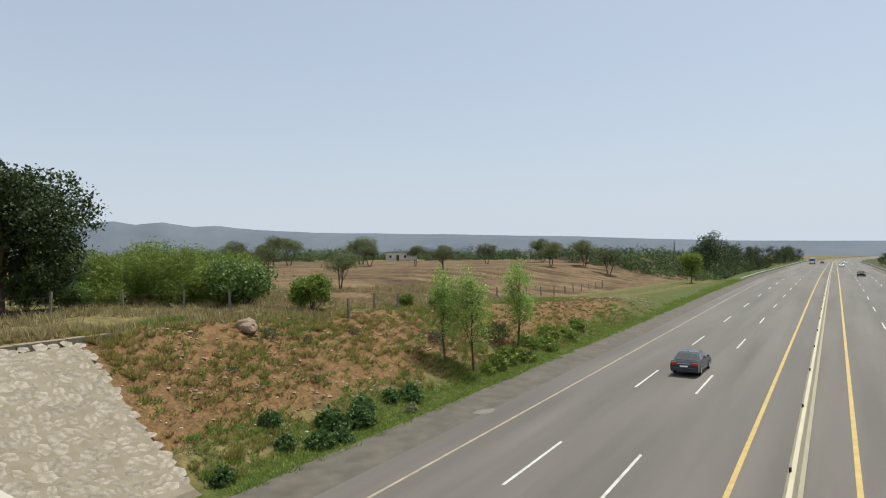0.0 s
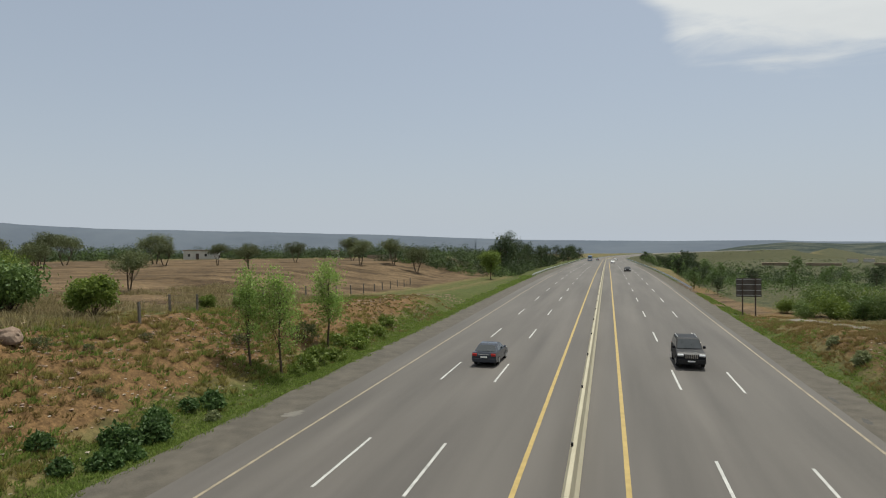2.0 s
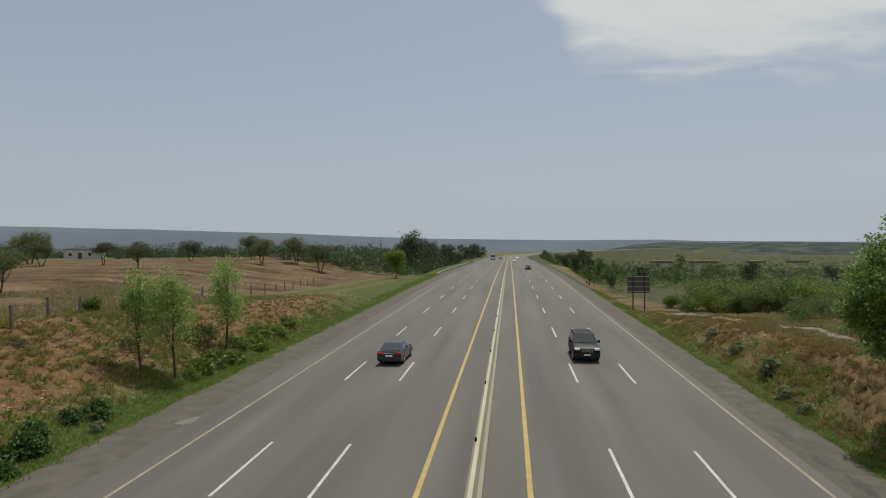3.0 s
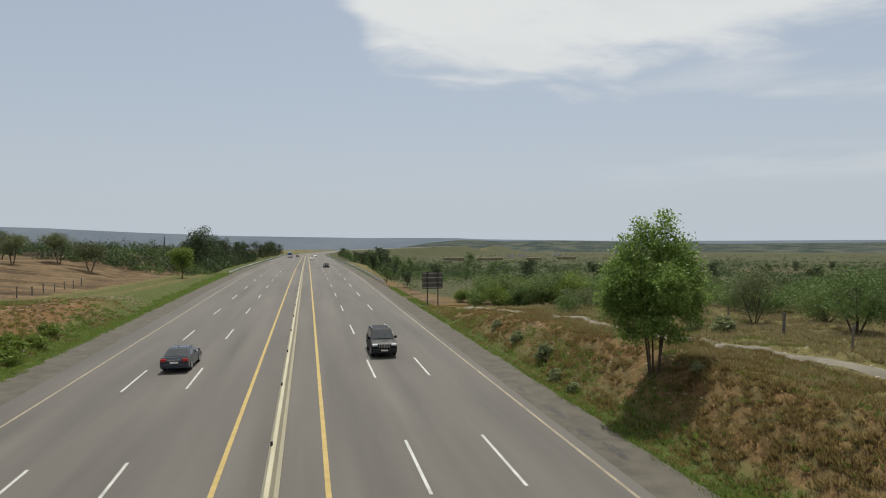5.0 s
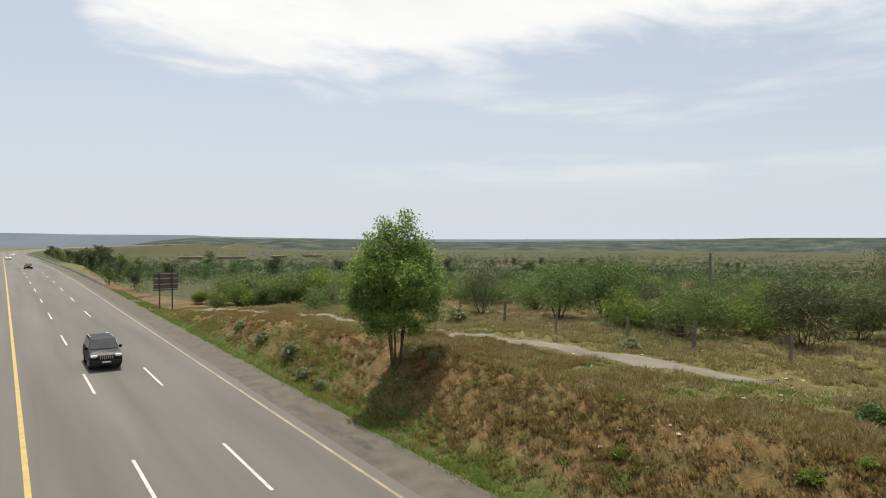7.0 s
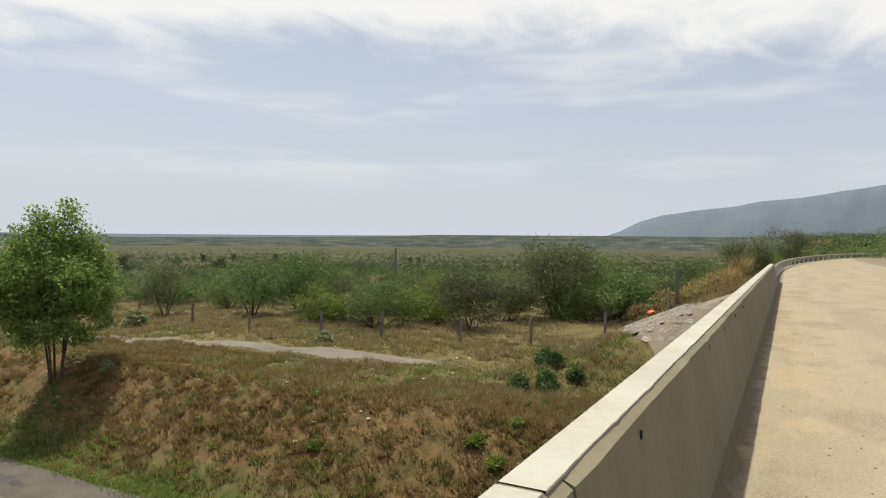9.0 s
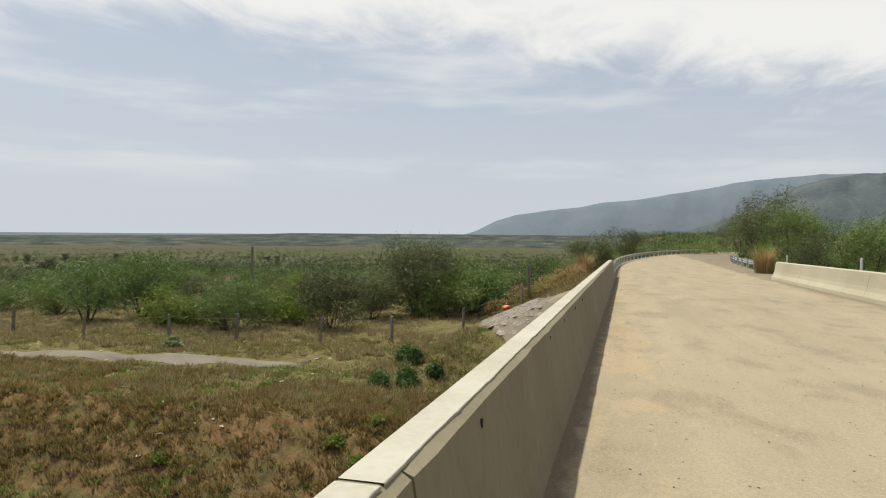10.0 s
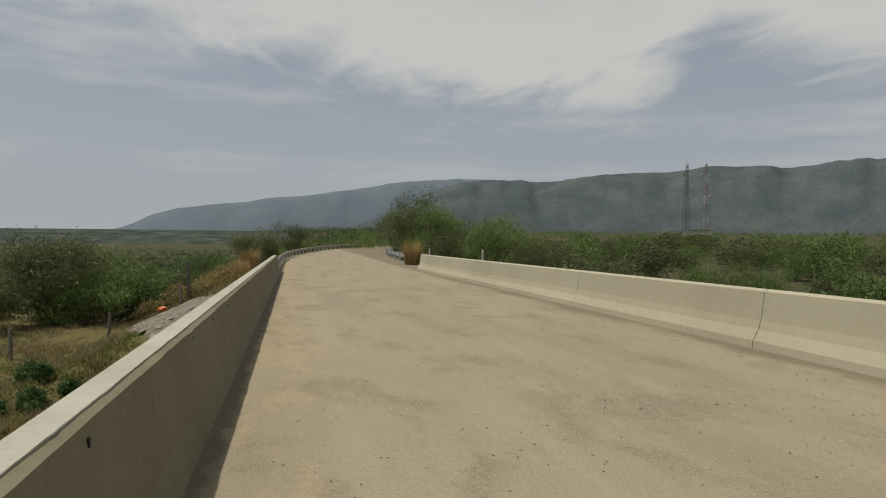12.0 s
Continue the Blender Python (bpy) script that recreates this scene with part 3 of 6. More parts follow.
def tube(bm, pts, radii, sides=6):
    """A tapered tube along points."""
    rings = []
    for i, p in enumerate(pts):
        p = Vector(p)
        a = Vector(pts[max(0, i - 1)])
        b = Vector(pts[min(len(pts) - 1, i + 1)])
        d = (b - a).normalized()
        s = d.cross(Vector((0.3, 1, 0.2))).normalized()
        t = d.cross(s)
        rings.append([bm.verts.new(p + radii[i] * (math.cos(k * math.tau / sides) * s + math.sin(k * math.tau / sides) * t)) for k in range(sides)])
    for r0, r1 in zip(rings, rings[1:]):
        for k in range(sides):
            bm.faces.new((r0[k], r0[(k + 1) % sides], r1[(k + 1) % sides], r1[k]))
    bm.faces.new(rings[0][::-1])
    bm.faces.new(rings[-1])


def sweep(name, section, path, mat, close=True):
    """A profile (across, up) carried along path points (x, y, z); returns a mesh."""
    vs, fs, k = [], [], len(section)
    for i, p in enumerate(path):
        a, b = path[max(0, i - 1)], path[min(len(path) - 1, i + 1)]
        d = Vector((b[0] - a[0], b[1] - a[1], 0)).normalized()
        r = Vector((d.y, -d.x, 0))
        for s, u in section:
            vs.append((p[0] + r.x * s, p[1] + r.y * s, p[2] + u))
    for i in range(len(path) - 1):
        for j in range(k if close else k - 1):
            a, b = i * k + j, i * k + (j + 1) % k
            fs.append((a, b, b + k, a + k))
    if close:
        fs.append(tuple(range(k))[::-1])
        fs.append(tuple(range((len(path) - 1) * k, len(path) * k)))
    return mesh_of(name, vs, fs, mat)


# ---------------------------------------------------------------- ground
def spread(edges):
    """Coordinates with their own step on each stretch: (start, end, step), ..."""
    out = []
    for a, b, s in edges:
        out += list(np.arange(a, b, s))
    return out


def build_ground():
    xs = spread([(-4900, -1500, 340), (-1500, -400, 80), (-400, -120, 14), (-120, -60, 3), (-60, -12, 0.6), (-12, 12, 6),
                 (12, 60, 0.6), (60, 120, 3), (120, 200, 5), (200, 400, 14), (400, 1500, 80), (1500, 5000, 340)])
    ys = spread([(-4900, -1500, 340), (-1500, -300, 100), (-300, -40, 20), (-40, -14, 3), (-14, 90, 0.7), (90, 200, 3), (200, 480, 7), (480, 1250, 14),
                 (1250, 1500, 50), (1500, 5000, 340)])
    vs = [(x, y, terrain(x, y)) for y in ys for x in xs]
    w = len(xs)
    fs = [(j * w + i, j * w + i + 1, (j + 1) * w + i + 1, (j + 1) * w + i) for j in range(len(ys) - 1) for i in range(w - 1)]
    me = mesh_of("ground", vs, fs, GROUND)
    at = me.color_attributes.new("cover", "FLOAT_COLOR", "POINT")
    data = np.zeros((len(vs), 4), dtype=np.float32)
    for i, (x, y, z) in enumerate(vs):
        data[i] = (*cover_at(x, y), 0.95 * max(smooth(70, 125, math.hypot(x, y)), smooth(10, 16, -y)) * smooth(4 - 4 * smooth(200, 300, y), 12 - 9 * smooth(200, 300, y), x - road_x(y) - HALF_R))
    at.data.foreach_set("color", data.ravel())
    for p in me.polygons:
        p.use_smooth = True
    ob = new("ground", me)
    return tagged(ob, "dry grass, red soil and green verge beside the motorway", "ground", kind="structure")


def cover_at(x, y):
    """Share of green verge, red soil and ploughed earth at a place."""
    u = x - road_x(y)
    if u < 0:
        d = -u - HALF_L
        green = 0.9 * (1 - smooth(1.5, 4.5, d)) if y > 20 else 0.75 * (1 - smooth(1.0, 3.2, d))
        green = max(green, 0.66 * smooth(60, 85, y) * (1 - smooth(6, 14, d)))
        red = 0.78 * smooth(2.5, 4.5, d) * (1 - smooth(11, 15, d)) * (1 - smooth(70, 95, y))
        plough = 0.95 * smooth(14, 20, d) * (1 - smooth(200, 240, math.hypot(x, y))) * smooth(28, 40, y + 0.35 * (x + 40))
        green = max(green, 0.55 * smooth(9, 11, d) * (1 - smooth(14, 18, d)))
        return green, red, plough
    d = u - HALF_R
    green = 0.72 * (1 - smooth(1.0, 3.0, d))
    green = max(green, 0.36 * smooth(6, 9, d) * (1 - smooth(30, 60, d)))
    if d > 60:
        green = 0.40
    far = smooth(95, 140, math.hypot(x, y)) * (1 - smooth(350, 650, math.hypot(x, y)))
    plough_e = 0.8 * far * smooth(0.35, 0.55, x / max(y, 1.0)) * smooth(0.05, 0.2, noise.noise((x * 0.012, y * 0.012, 9.0)))
    red = 0.54 * smooth(1.6, 2.6, d) * (1 - smooth(6, 9, d)) * (1 - smooth(60, 90, y))
    if 80 < y < 170:
        red = max(red, 0.55 * smooth(1, 3, d) * (1 - smooth(12, 20, d)))
    bare = 0.95 * smooth(84, 92, y) * (1 - smooth(125, 150, y)) * (1 - smooth(6, 10, d))
    return green * (1 - bare), red, max(plough_e * 0.85, bare)


ground = build_ground()


# ---------------------------------------------------------------- motorway
def road_rows(y0, y1, step):
    return [y0 + (y1 - y0) * i / max(1, round((y1 - y0) / step)) for i in range(round((y1 - y0) / step) + 1)]


def road_strip(name, u0, u1, lift, y0, y1, mat, step=15.0):
    ys = road_rows(y0, y1, step)
    vs, fs = [], []
    for y in ys:
        k = math.cos(math.atan((road_x(y + 1) - road_x(y - 1)) / 2))
        for u in (u0, u1):
            vs.append((road_x(y) + u / k, y, road_z(y) + lift))
    for i in range(len(ys) - 1):
        fs.append((2 * i, 2 * i + 1, 2 * i + 3, 2 * i + 2))
    return mesh_of(name, vs, fs, mat)


road = tagged(new("road", road_strip("road", -HALF_L - 0.1, HALF_R + 0.1, 0.0, -120, 1500, ASPHALT)),
              "six-lane grey asphalt motorway with a concrete median", "road", kind="structure")
for side in (-1, 1):
    part("yellow_line", road_strip("yellow_line", side * 2.0 - 0.1, side * 2.0 + 0.1, 0.008, -60, 900, YELLOW), None, road)
    edge_u = 12.4 if side > 0 else -12.85
    part("edge_line", road_strip("edge_line", edge_u - 0.07, edge_u + 0.07, 0.008, -60, 900, CREAM), None, road)
for u in (-9.25, -5.7, 5.5, 9.0):
    for i in range(-3, 34):
        y = (26.6 if u < 0 else 27.0) + 18.15 * i
        part("lane_dash", road_strip("lane_dash", u - 0.065, u + 0.065, 0.008, y - 5.9, y, WHITE, 3.3), None, road)

def shoulder(u0, u1, seed):
    """Gritty shoulder outside the edge line with a ragged outer border."""
    rnd = random.Random(seed)
    ys = road_rows(-40, 300, 1.0)
    vs, fs = [], []
    for y in ys:
        j = 0.22 * noise.noise((u1, y * 0.3, seed)) + rnd.uniform(-0.05, 0.05)
        for u in (u0, u1 + (j if u1 > 0 else -j)):
            vs.append((road_x(y) + u, y, road_z(y) + 0.004))
    for i in range(len(ys) - 1):
        a = (2 * i, 2 * i + 1, 2 * i + 3, 2 * i + 2)
        fs.append(a if u1 > u0 else a[::-1])
    return mesh_of("shoulder", vs, fs, GRAVEL)


part("shoulder", shoulder(-14.6, -HALF_L - 0.25, 1), None, road, "gritty darker hard shoulder")
part("shoulder", shoulder(13.0, HALF_R + 0.25, 2), None, road, "gritty darker hard shoulder")


def road_patch(u, y, half, length, mat, seed, label):
    """A worn patch in the surface, ragged and drawn out along the road."""
    rnd = random.Random(seed)
    ring = []
    for i in range(22):
        a, k = i * math.tau / 22, rnd.uniform(0.6, 1.1)
        yy = y + math.sin(a) * length * k
        ring.append((road_x(yy) + u + math.cos(a) * half * k, yy, road_z(yy) + 0.0085))
    part("patch", mesh_of("patch", ring, [tuple(range(22))], mat), None, road, label)


TAR = material("fresh tar", [(0.022, 0.02, 0.018), (0.045, 0.041, 0.037)], 0.75, 3, 0.3, 30)
PALE_DUST = material("pale dust", [(0.10, 0.093, 0.083), (0.135, 0.125, 0.11)], 0.95, 3, 0.2, 30)
for k, (u, y, half, length) in enumerate(((13.35, 38.6, 0.16, 0.9), (13.5, 34.5, 0.2, 0.7), (13.7, 29.6, 0.26, 1.5), (13.6, 26.1, 0.22, 1.1), (13.9, 23.6, 0.3, 1.3))):
    road_patch(u, y, half, length, TAR, 60 + k, "dark tar patch on the shoulder")
road_patch(-14.7, 29.3, 0.55, 0.8, PALE_DUST, 71, "pale dusty patch on the shoulder")


# median: long concrete barriers with small dark markers
NJ = [(-0.30, 0), (-0.30, 0.08), (-0.17, 0.30), (-0.09, 0.82), (-0.07, 0.84), (0.07, 0.84), (0.09, 0.82), (0.17, 0.30), (0.30, 0.08), (0.30, 0)]


def build_median():
    first = None
    for i in range(-2, 30):
        y0, y1 = 20.0 * i - 0.0, 20.0 * i + 19.985
        ob = tagged(new("median_barrier", None), "long pale concrete safety barrier on the motorway median", "barrier", "median barriers")
        ob.location = (road_x(y0), y0, road_z(y0))
        k = (road_x(y0), y0, road_z(y0))
        path = [(road_x(y) - k[0], y - k[1], road_z(y) - k[2]) for y in (y0, (y0 + y1) / 2, y1)]
        part("body", sweep("body", NJ, path, CONCRETE), None, ob)
        for j in (5.0, 15.0):
            bm = bmesh.new()
            yy = y0 + j
            box(bm, road_x(yy) - k[0] - 0.13, road_x(yy) - k[0] - 0.04, j - 0.05, j + 0.05, road_z(yy) - k[2] + 0.80, road_z(yy) - k[2] + 0.98)
            part("marker", bm, BLACK, ob, "small black reflector marker")


build_median()

# ---------------------------------------------------------------- bridge
BRIDGE_X0, BRIDGE_X1 = -36.0, 35.5


def bridge_line(off, x0, x1, step=4.0, lift=0.0):
    n = max(1, round((x1 - x0) / step))
    return [(x0 + (x1 - x0) * i / n, deck_y(x0 + (x1 - x0) * i / n) + off, deck_z(x0 + (x1 - x0) * i / n) + lift) for i in range(n + 1)]


def build_bridge():
    deck = sweep("bridge_deck", [(-4.62, -0.25), (-4.62, 0.0), (4.62, 0.05), (4.62, -0.30), (3.6, -0.4), (3.4, -1.3), (-3.4, -1.3), (-3.6, -0.4)],
                 bridge_line(0, BRIDGE_X0, BRIDGE_X1, 2.0), DUSTY)
    tagged(new("bridge_deck", deck), "dusty sand-coloured concrete deck of the road bridge", "bridge deck", kind="structure")
    east = sweep("approach_road", [(-4.62, -0.35), (-4.62, -0.004), (4.62, 0.046), (4.62, -0.45)], bridge_line(0, BRIDGE_X1, 190, 3.0), DUSTY)
    tagged(new("approach_road", east), "dusty unmarked approach road beyond the bridge", "road", kind="structure")
    # parapets: battered inner face, flat top with a chipped edge
    section = [(-4.59, 0.0), (-4.59, 0.88), (-4.585, 0.8945), (-4.437, 0.8945), (-4.385, 0.868), (-4.29, 0.26), (-4.245, 0.08), (-4.215, 0.0)]
    chip = random.Random(5)
    for side, x1 in ((-1, BRIDGE_X1), (1, BRIDGE_X1 + 0.8)):
        sec = section if side < 0 else [(-a - 0.78, b + 0.05) for a, b in section[:5] + [(-4.345, 0.55), (-4.325, 0.42), (-4.285, 0.28), (-4.19, 0.11), (-4.165, -0.06)]][::-1]
        cuts = [-36, -24, -12, -6, 3.2, 11.9, 23.8, x1] if side < 0 else [-36, -26, -16, -6.2, 2.8, 9.46, 15.87, 23.6, 31.5, x1]
        for a, b in zip(cuts, cuts[1:]):
            line = bridge_line(0, a + 0.006, b - 0.006, 0.25 if side < 0 and -6 <= a < 24 else 2.0)
            mid = -4.45 if side < 0 else 3.67
            up = sec[:6] + [(mid, sec[5][1])] if side < 0 else [(mid, sec[2][1])] + sec[2:]
            low = [(mid, sec[5][1] - 0.002)] + [sec[5]] + sec[6:] + [(mid, sec[7][1])] if side < 0 else sec[:3] + [(mid, sec[2][1] - 0.002), (mid, sec[0][1])]
            # near wall gets the concrete darkened for its shaded face
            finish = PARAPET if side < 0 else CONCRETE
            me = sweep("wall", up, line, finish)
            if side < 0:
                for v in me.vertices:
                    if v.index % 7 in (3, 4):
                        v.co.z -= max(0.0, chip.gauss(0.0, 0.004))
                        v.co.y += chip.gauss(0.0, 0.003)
            thing = tagged(new("parapet"), "cast concrete bridge parapet with a sloped toe" if side > 0 else "weathered concrete bridge parapet in a shade tone, with a chipped top edge",
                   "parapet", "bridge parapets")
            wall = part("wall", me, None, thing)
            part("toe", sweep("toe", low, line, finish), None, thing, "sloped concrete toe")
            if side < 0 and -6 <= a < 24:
                # mortar cap, its inner edge ragged and broken, its colour lifted to a sunlit tone
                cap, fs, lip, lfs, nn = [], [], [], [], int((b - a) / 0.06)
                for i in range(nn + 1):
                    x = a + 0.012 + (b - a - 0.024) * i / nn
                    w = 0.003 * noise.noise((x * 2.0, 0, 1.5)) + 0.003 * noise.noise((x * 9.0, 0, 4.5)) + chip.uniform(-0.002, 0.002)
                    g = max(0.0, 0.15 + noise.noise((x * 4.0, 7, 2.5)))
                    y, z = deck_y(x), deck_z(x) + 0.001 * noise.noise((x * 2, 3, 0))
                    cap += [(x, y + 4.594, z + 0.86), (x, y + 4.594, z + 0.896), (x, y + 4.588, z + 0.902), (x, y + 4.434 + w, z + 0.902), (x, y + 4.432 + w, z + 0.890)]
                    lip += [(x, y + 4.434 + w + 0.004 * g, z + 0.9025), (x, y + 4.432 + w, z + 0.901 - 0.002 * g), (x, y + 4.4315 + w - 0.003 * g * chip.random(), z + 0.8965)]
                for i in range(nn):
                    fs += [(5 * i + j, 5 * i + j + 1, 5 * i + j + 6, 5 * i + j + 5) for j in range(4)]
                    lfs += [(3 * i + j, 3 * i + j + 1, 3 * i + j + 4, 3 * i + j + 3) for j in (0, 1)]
                coping = part("coping", mesh_of("coping", cap, fs, CAP), None, thing, "trowelled mortar coping in a sunlit tone")
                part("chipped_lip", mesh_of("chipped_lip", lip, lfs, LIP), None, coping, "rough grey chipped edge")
    for x in (-23, 23):
        bm = bmesh.new()
        box(bm, x - 0.6, x + 0.6, deck_y(x) - 4.4, deck_y(x) + 4.4, -1, deck_z(x) - 1.32)
        tagged(part("abutment", bm, CONCRETE), "plain concrete bridge abutment wall", "abutment", kind="structure")


build_bridge()


def guard_rail(path, label, metal=None, height=0.72):
    """W-beam rail along points (x, y, z of the ground) with steel posts."""
    ob = tagged(new("guard_rail"), label, "guard rail", "guard rails")
    wave = [(-0.02, height - 0.31), (0.05, height - 0.24), (-0.02, height - 0.16), (0.05, height - 0.08), (-0.02, height),
            (-0.035, height), (0.035, height - 0.08), (-0.035, height - 0.16), (0.035, height - 0.24), (-0.035, height - 0.31)]
    part("rail", sweep("rail", wave, path, metal or STEEL), None, ob)
    for p in path[::2]:
        bm = bmesh.new()
        box(bm, -0.06, 0.06, -0.07, 0.07, -0.5, height - 0.05, Matrix.Translation((p[0] + 0.1, p[1], p[2])))
        part("post", bm, STEEL, ob)
    return ob


guard_rail([(road_x(y) + 15.4, y, road_z(y) - 0.05) for y in road_rows(116, 600, 2.0)], "long galvanised steel guard rail along the motorway edge")
guard_rail([(road_x(y) - 17.3, y, road_z(y) - 0.05) for y in road_rows(158, 600, 2.0)], "long galvanised steel guard rail along the motorway edge")
guard_rail(bridge_line(4.45, 35.9, 110, 1.5), "weathered guard rail curving along the approach road", DUST_STEEL, 0.62)
guard_rail(bridge_line(-4.5, 43.5, 68, 1.5), "dented galvanised guard rail beyond the bridge parapet")


# ---------------------------------------------------------------- hills
def ridge(name, mat, label, az0, az1, dist, profile, depth=900, foot=-45, n=260, rows=14, wild=0.12):
    """A hill range round the place: skyline by azimuth (degrees to the right of the road), from profile (az, degrees up)."""
    vs, fs = [], []
    for j in range(rows):
        k = j / (rows - 1)
        for i in range(n):
            az = az0 + (az1 - az0) * i / (n - 1)
            h = math.tan(radians(lerp_list(az, profile))) * (dist + depth * 0.75) + 9
            r = dist + depth * k
            rise = math.sin(min(1.0, k / 0.75) * math.pi / 2) if k < 0.75 else 1 - (k - 0.75) * 0.8
            fold = noise.fractal((az * 0.30, k * 1.3, dist * 0.01), 1.0, 2.0, 5)
            z = foot + (h - foot) * rise * (1 + wild * fold * math.sin(min(1.0, k / 0.75) * math.pi))
            z += (h - foot) * 0.007 * noise.noise((az * 1.7, 3.3, k * 4))
            a = radians(az)
            vs.append((r * math.sin(a), r * math.cos(a), z))
    for j in range(rows - 1):
        for i in range(n - 1):
            a = j * n + i
            fs.append((a, a + 1, a + n + 1, a + n))
    me = mesh_of(name, vs, fs, mat)
    for p in me.polygons:
        p.use_smooth = True
    return tagged(new(name, me), label, "hills", kind="structure")


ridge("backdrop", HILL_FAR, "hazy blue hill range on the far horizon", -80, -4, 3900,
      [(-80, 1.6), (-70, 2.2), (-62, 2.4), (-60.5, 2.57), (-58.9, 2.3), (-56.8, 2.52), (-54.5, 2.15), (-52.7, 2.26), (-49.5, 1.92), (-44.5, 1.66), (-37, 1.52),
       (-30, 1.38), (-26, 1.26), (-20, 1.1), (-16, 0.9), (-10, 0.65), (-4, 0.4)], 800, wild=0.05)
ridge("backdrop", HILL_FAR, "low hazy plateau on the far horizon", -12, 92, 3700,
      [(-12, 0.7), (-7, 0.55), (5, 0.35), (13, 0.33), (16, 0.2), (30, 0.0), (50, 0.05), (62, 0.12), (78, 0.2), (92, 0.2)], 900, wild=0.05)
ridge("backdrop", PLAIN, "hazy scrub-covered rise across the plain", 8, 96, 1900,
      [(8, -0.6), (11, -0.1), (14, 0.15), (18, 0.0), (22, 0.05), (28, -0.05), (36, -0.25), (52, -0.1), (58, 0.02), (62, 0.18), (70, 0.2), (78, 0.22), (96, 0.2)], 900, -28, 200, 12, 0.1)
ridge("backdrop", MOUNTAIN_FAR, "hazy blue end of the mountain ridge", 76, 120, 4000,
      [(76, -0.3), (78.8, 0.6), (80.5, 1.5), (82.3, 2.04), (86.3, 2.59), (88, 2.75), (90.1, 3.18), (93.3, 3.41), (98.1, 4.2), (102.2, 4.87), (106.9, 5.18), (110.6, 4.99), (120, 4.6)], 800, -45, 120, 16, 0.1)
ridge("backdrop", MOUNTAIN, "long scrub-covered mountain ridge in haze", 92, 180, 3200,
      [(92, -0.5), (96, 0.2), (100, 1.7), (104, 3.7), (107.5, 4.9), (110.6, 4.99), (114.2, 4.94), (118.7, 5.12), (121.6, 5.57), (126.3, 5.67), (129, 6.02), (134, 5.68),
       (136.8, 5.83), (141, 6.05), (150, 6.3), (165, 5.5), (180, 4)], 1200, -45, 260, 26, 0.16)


# ---------------------------------------------------------------- plants
def leaf_quads(rng, centres, per, spread_r, size, flatten=0.7, wide=0.5, tri=False):
    """Verts and faces of small leaf blades scattered round clump centres."""
    c = np.repeat(np.asarray(centres, dtype=float), per, axis=0)
    n = len(c)
    off = rng.normal(0, 1, (n, 3)) * spread_r
    off[:, 2] *= flatten
    p = c + off
    a = rng.normal(0, 1, (n, 3))
    a /= np.linalg.norm(a, axis=1)[:, None]
    b = np.cross(a, rng.normal(0, 1, (n, 3)))
    b /= np.linalg.norm(b, axis=1)[:, None]
    s = size * rng.uniform(0.6, 1.3, (n, 1))
    v = np.stack([p - a * s, p + b * s * wide, p + a * s, p - b * s * wide], 1).reshape(-1, 3)
    if tri:
        v = np.delete(v.reshape(-1, 4, 3), 3, axis=1).reshape(-1, 3)
        return v, np.arange(3 * n).reshape(-1, 3)
    f = np.arange(4 * n).reshape(-1, 4)
    return v, f


def crown_mesh(name, rng, lobes, clumps, per, spread_r, size, mat, fill=0.45, wide=0.5, tri=False):
    """lobes: (x, y, z, rx, ry, rz). Clumps lie mostly near the lobes' skins, with gaps."""
    cs = []
    w = np.array([l[3] * l[4] * l[5] for l in lobes]) ** 0.67
    for i in rng.choice(len(lobes), clumps, p=w / w.sum()):
        x, y, z, rx, ry, rz = lobes[i]
        d = rng.normal(0, 1, 3)
        d /= np.linalg.norm(d)
        r = rng.uniform(fill, 1.0) ** 0.6
        cs.append((x + d[0] * rx * r, y + d[1] * ry * r, z + d[2] * rz * r))
    v, f = leaf_quads(rng, cs, per, spread_r, size, 0.7, wide, tri)
    return mesh_of(name, v.tolist(), f.tolist(), mat), cs


def wood_meshes(rng, stems, limbs, mat=None):
    """stems: lists of points with radii, one mesh each; limbs: (start, end, radius), drawn with a bend into one mesh."""
    out = []
    for pts, radii in stems:
        bm = bmesh.new()
        tube(bm, pts, radii, 7)
        me = bpy.data.meshes.new("trunk")
        bm.to_mesh(me)
        bm.free()
        me.materials.append(mat or BARK)
        out.append(("trunk", me))
    bm = bmesh.new()
    for a, b, r in limbs:
        a, b = Vector(a), Vector(b)
        m1 = a.lerp(b, 0.4) + Vector(rng.normal(0, 0.08, 3)) * (b - a).length
        tube(bm, [a, m1, b], [r, r * 0.7, r * 0.2], 4)
    me = bpy.data.meshes.new("brushwood")
    bm.to_mesh(me)
    bm.free()
    me.materials.append(mat or BARK)
    out.append(("brushwood", me))
    return out


def plant(name, label, category, wood, crown_me, m, group=""):
    ob = tagged(new(name), label, category, group)
    for what, me in wood:
        o = part(what, me, None, ob)
        if what == "brushwood":
            o["kind"] = "stuff"
    part("crown", crown_me, None, ob)
    ob.matrix_world = m
    return ob


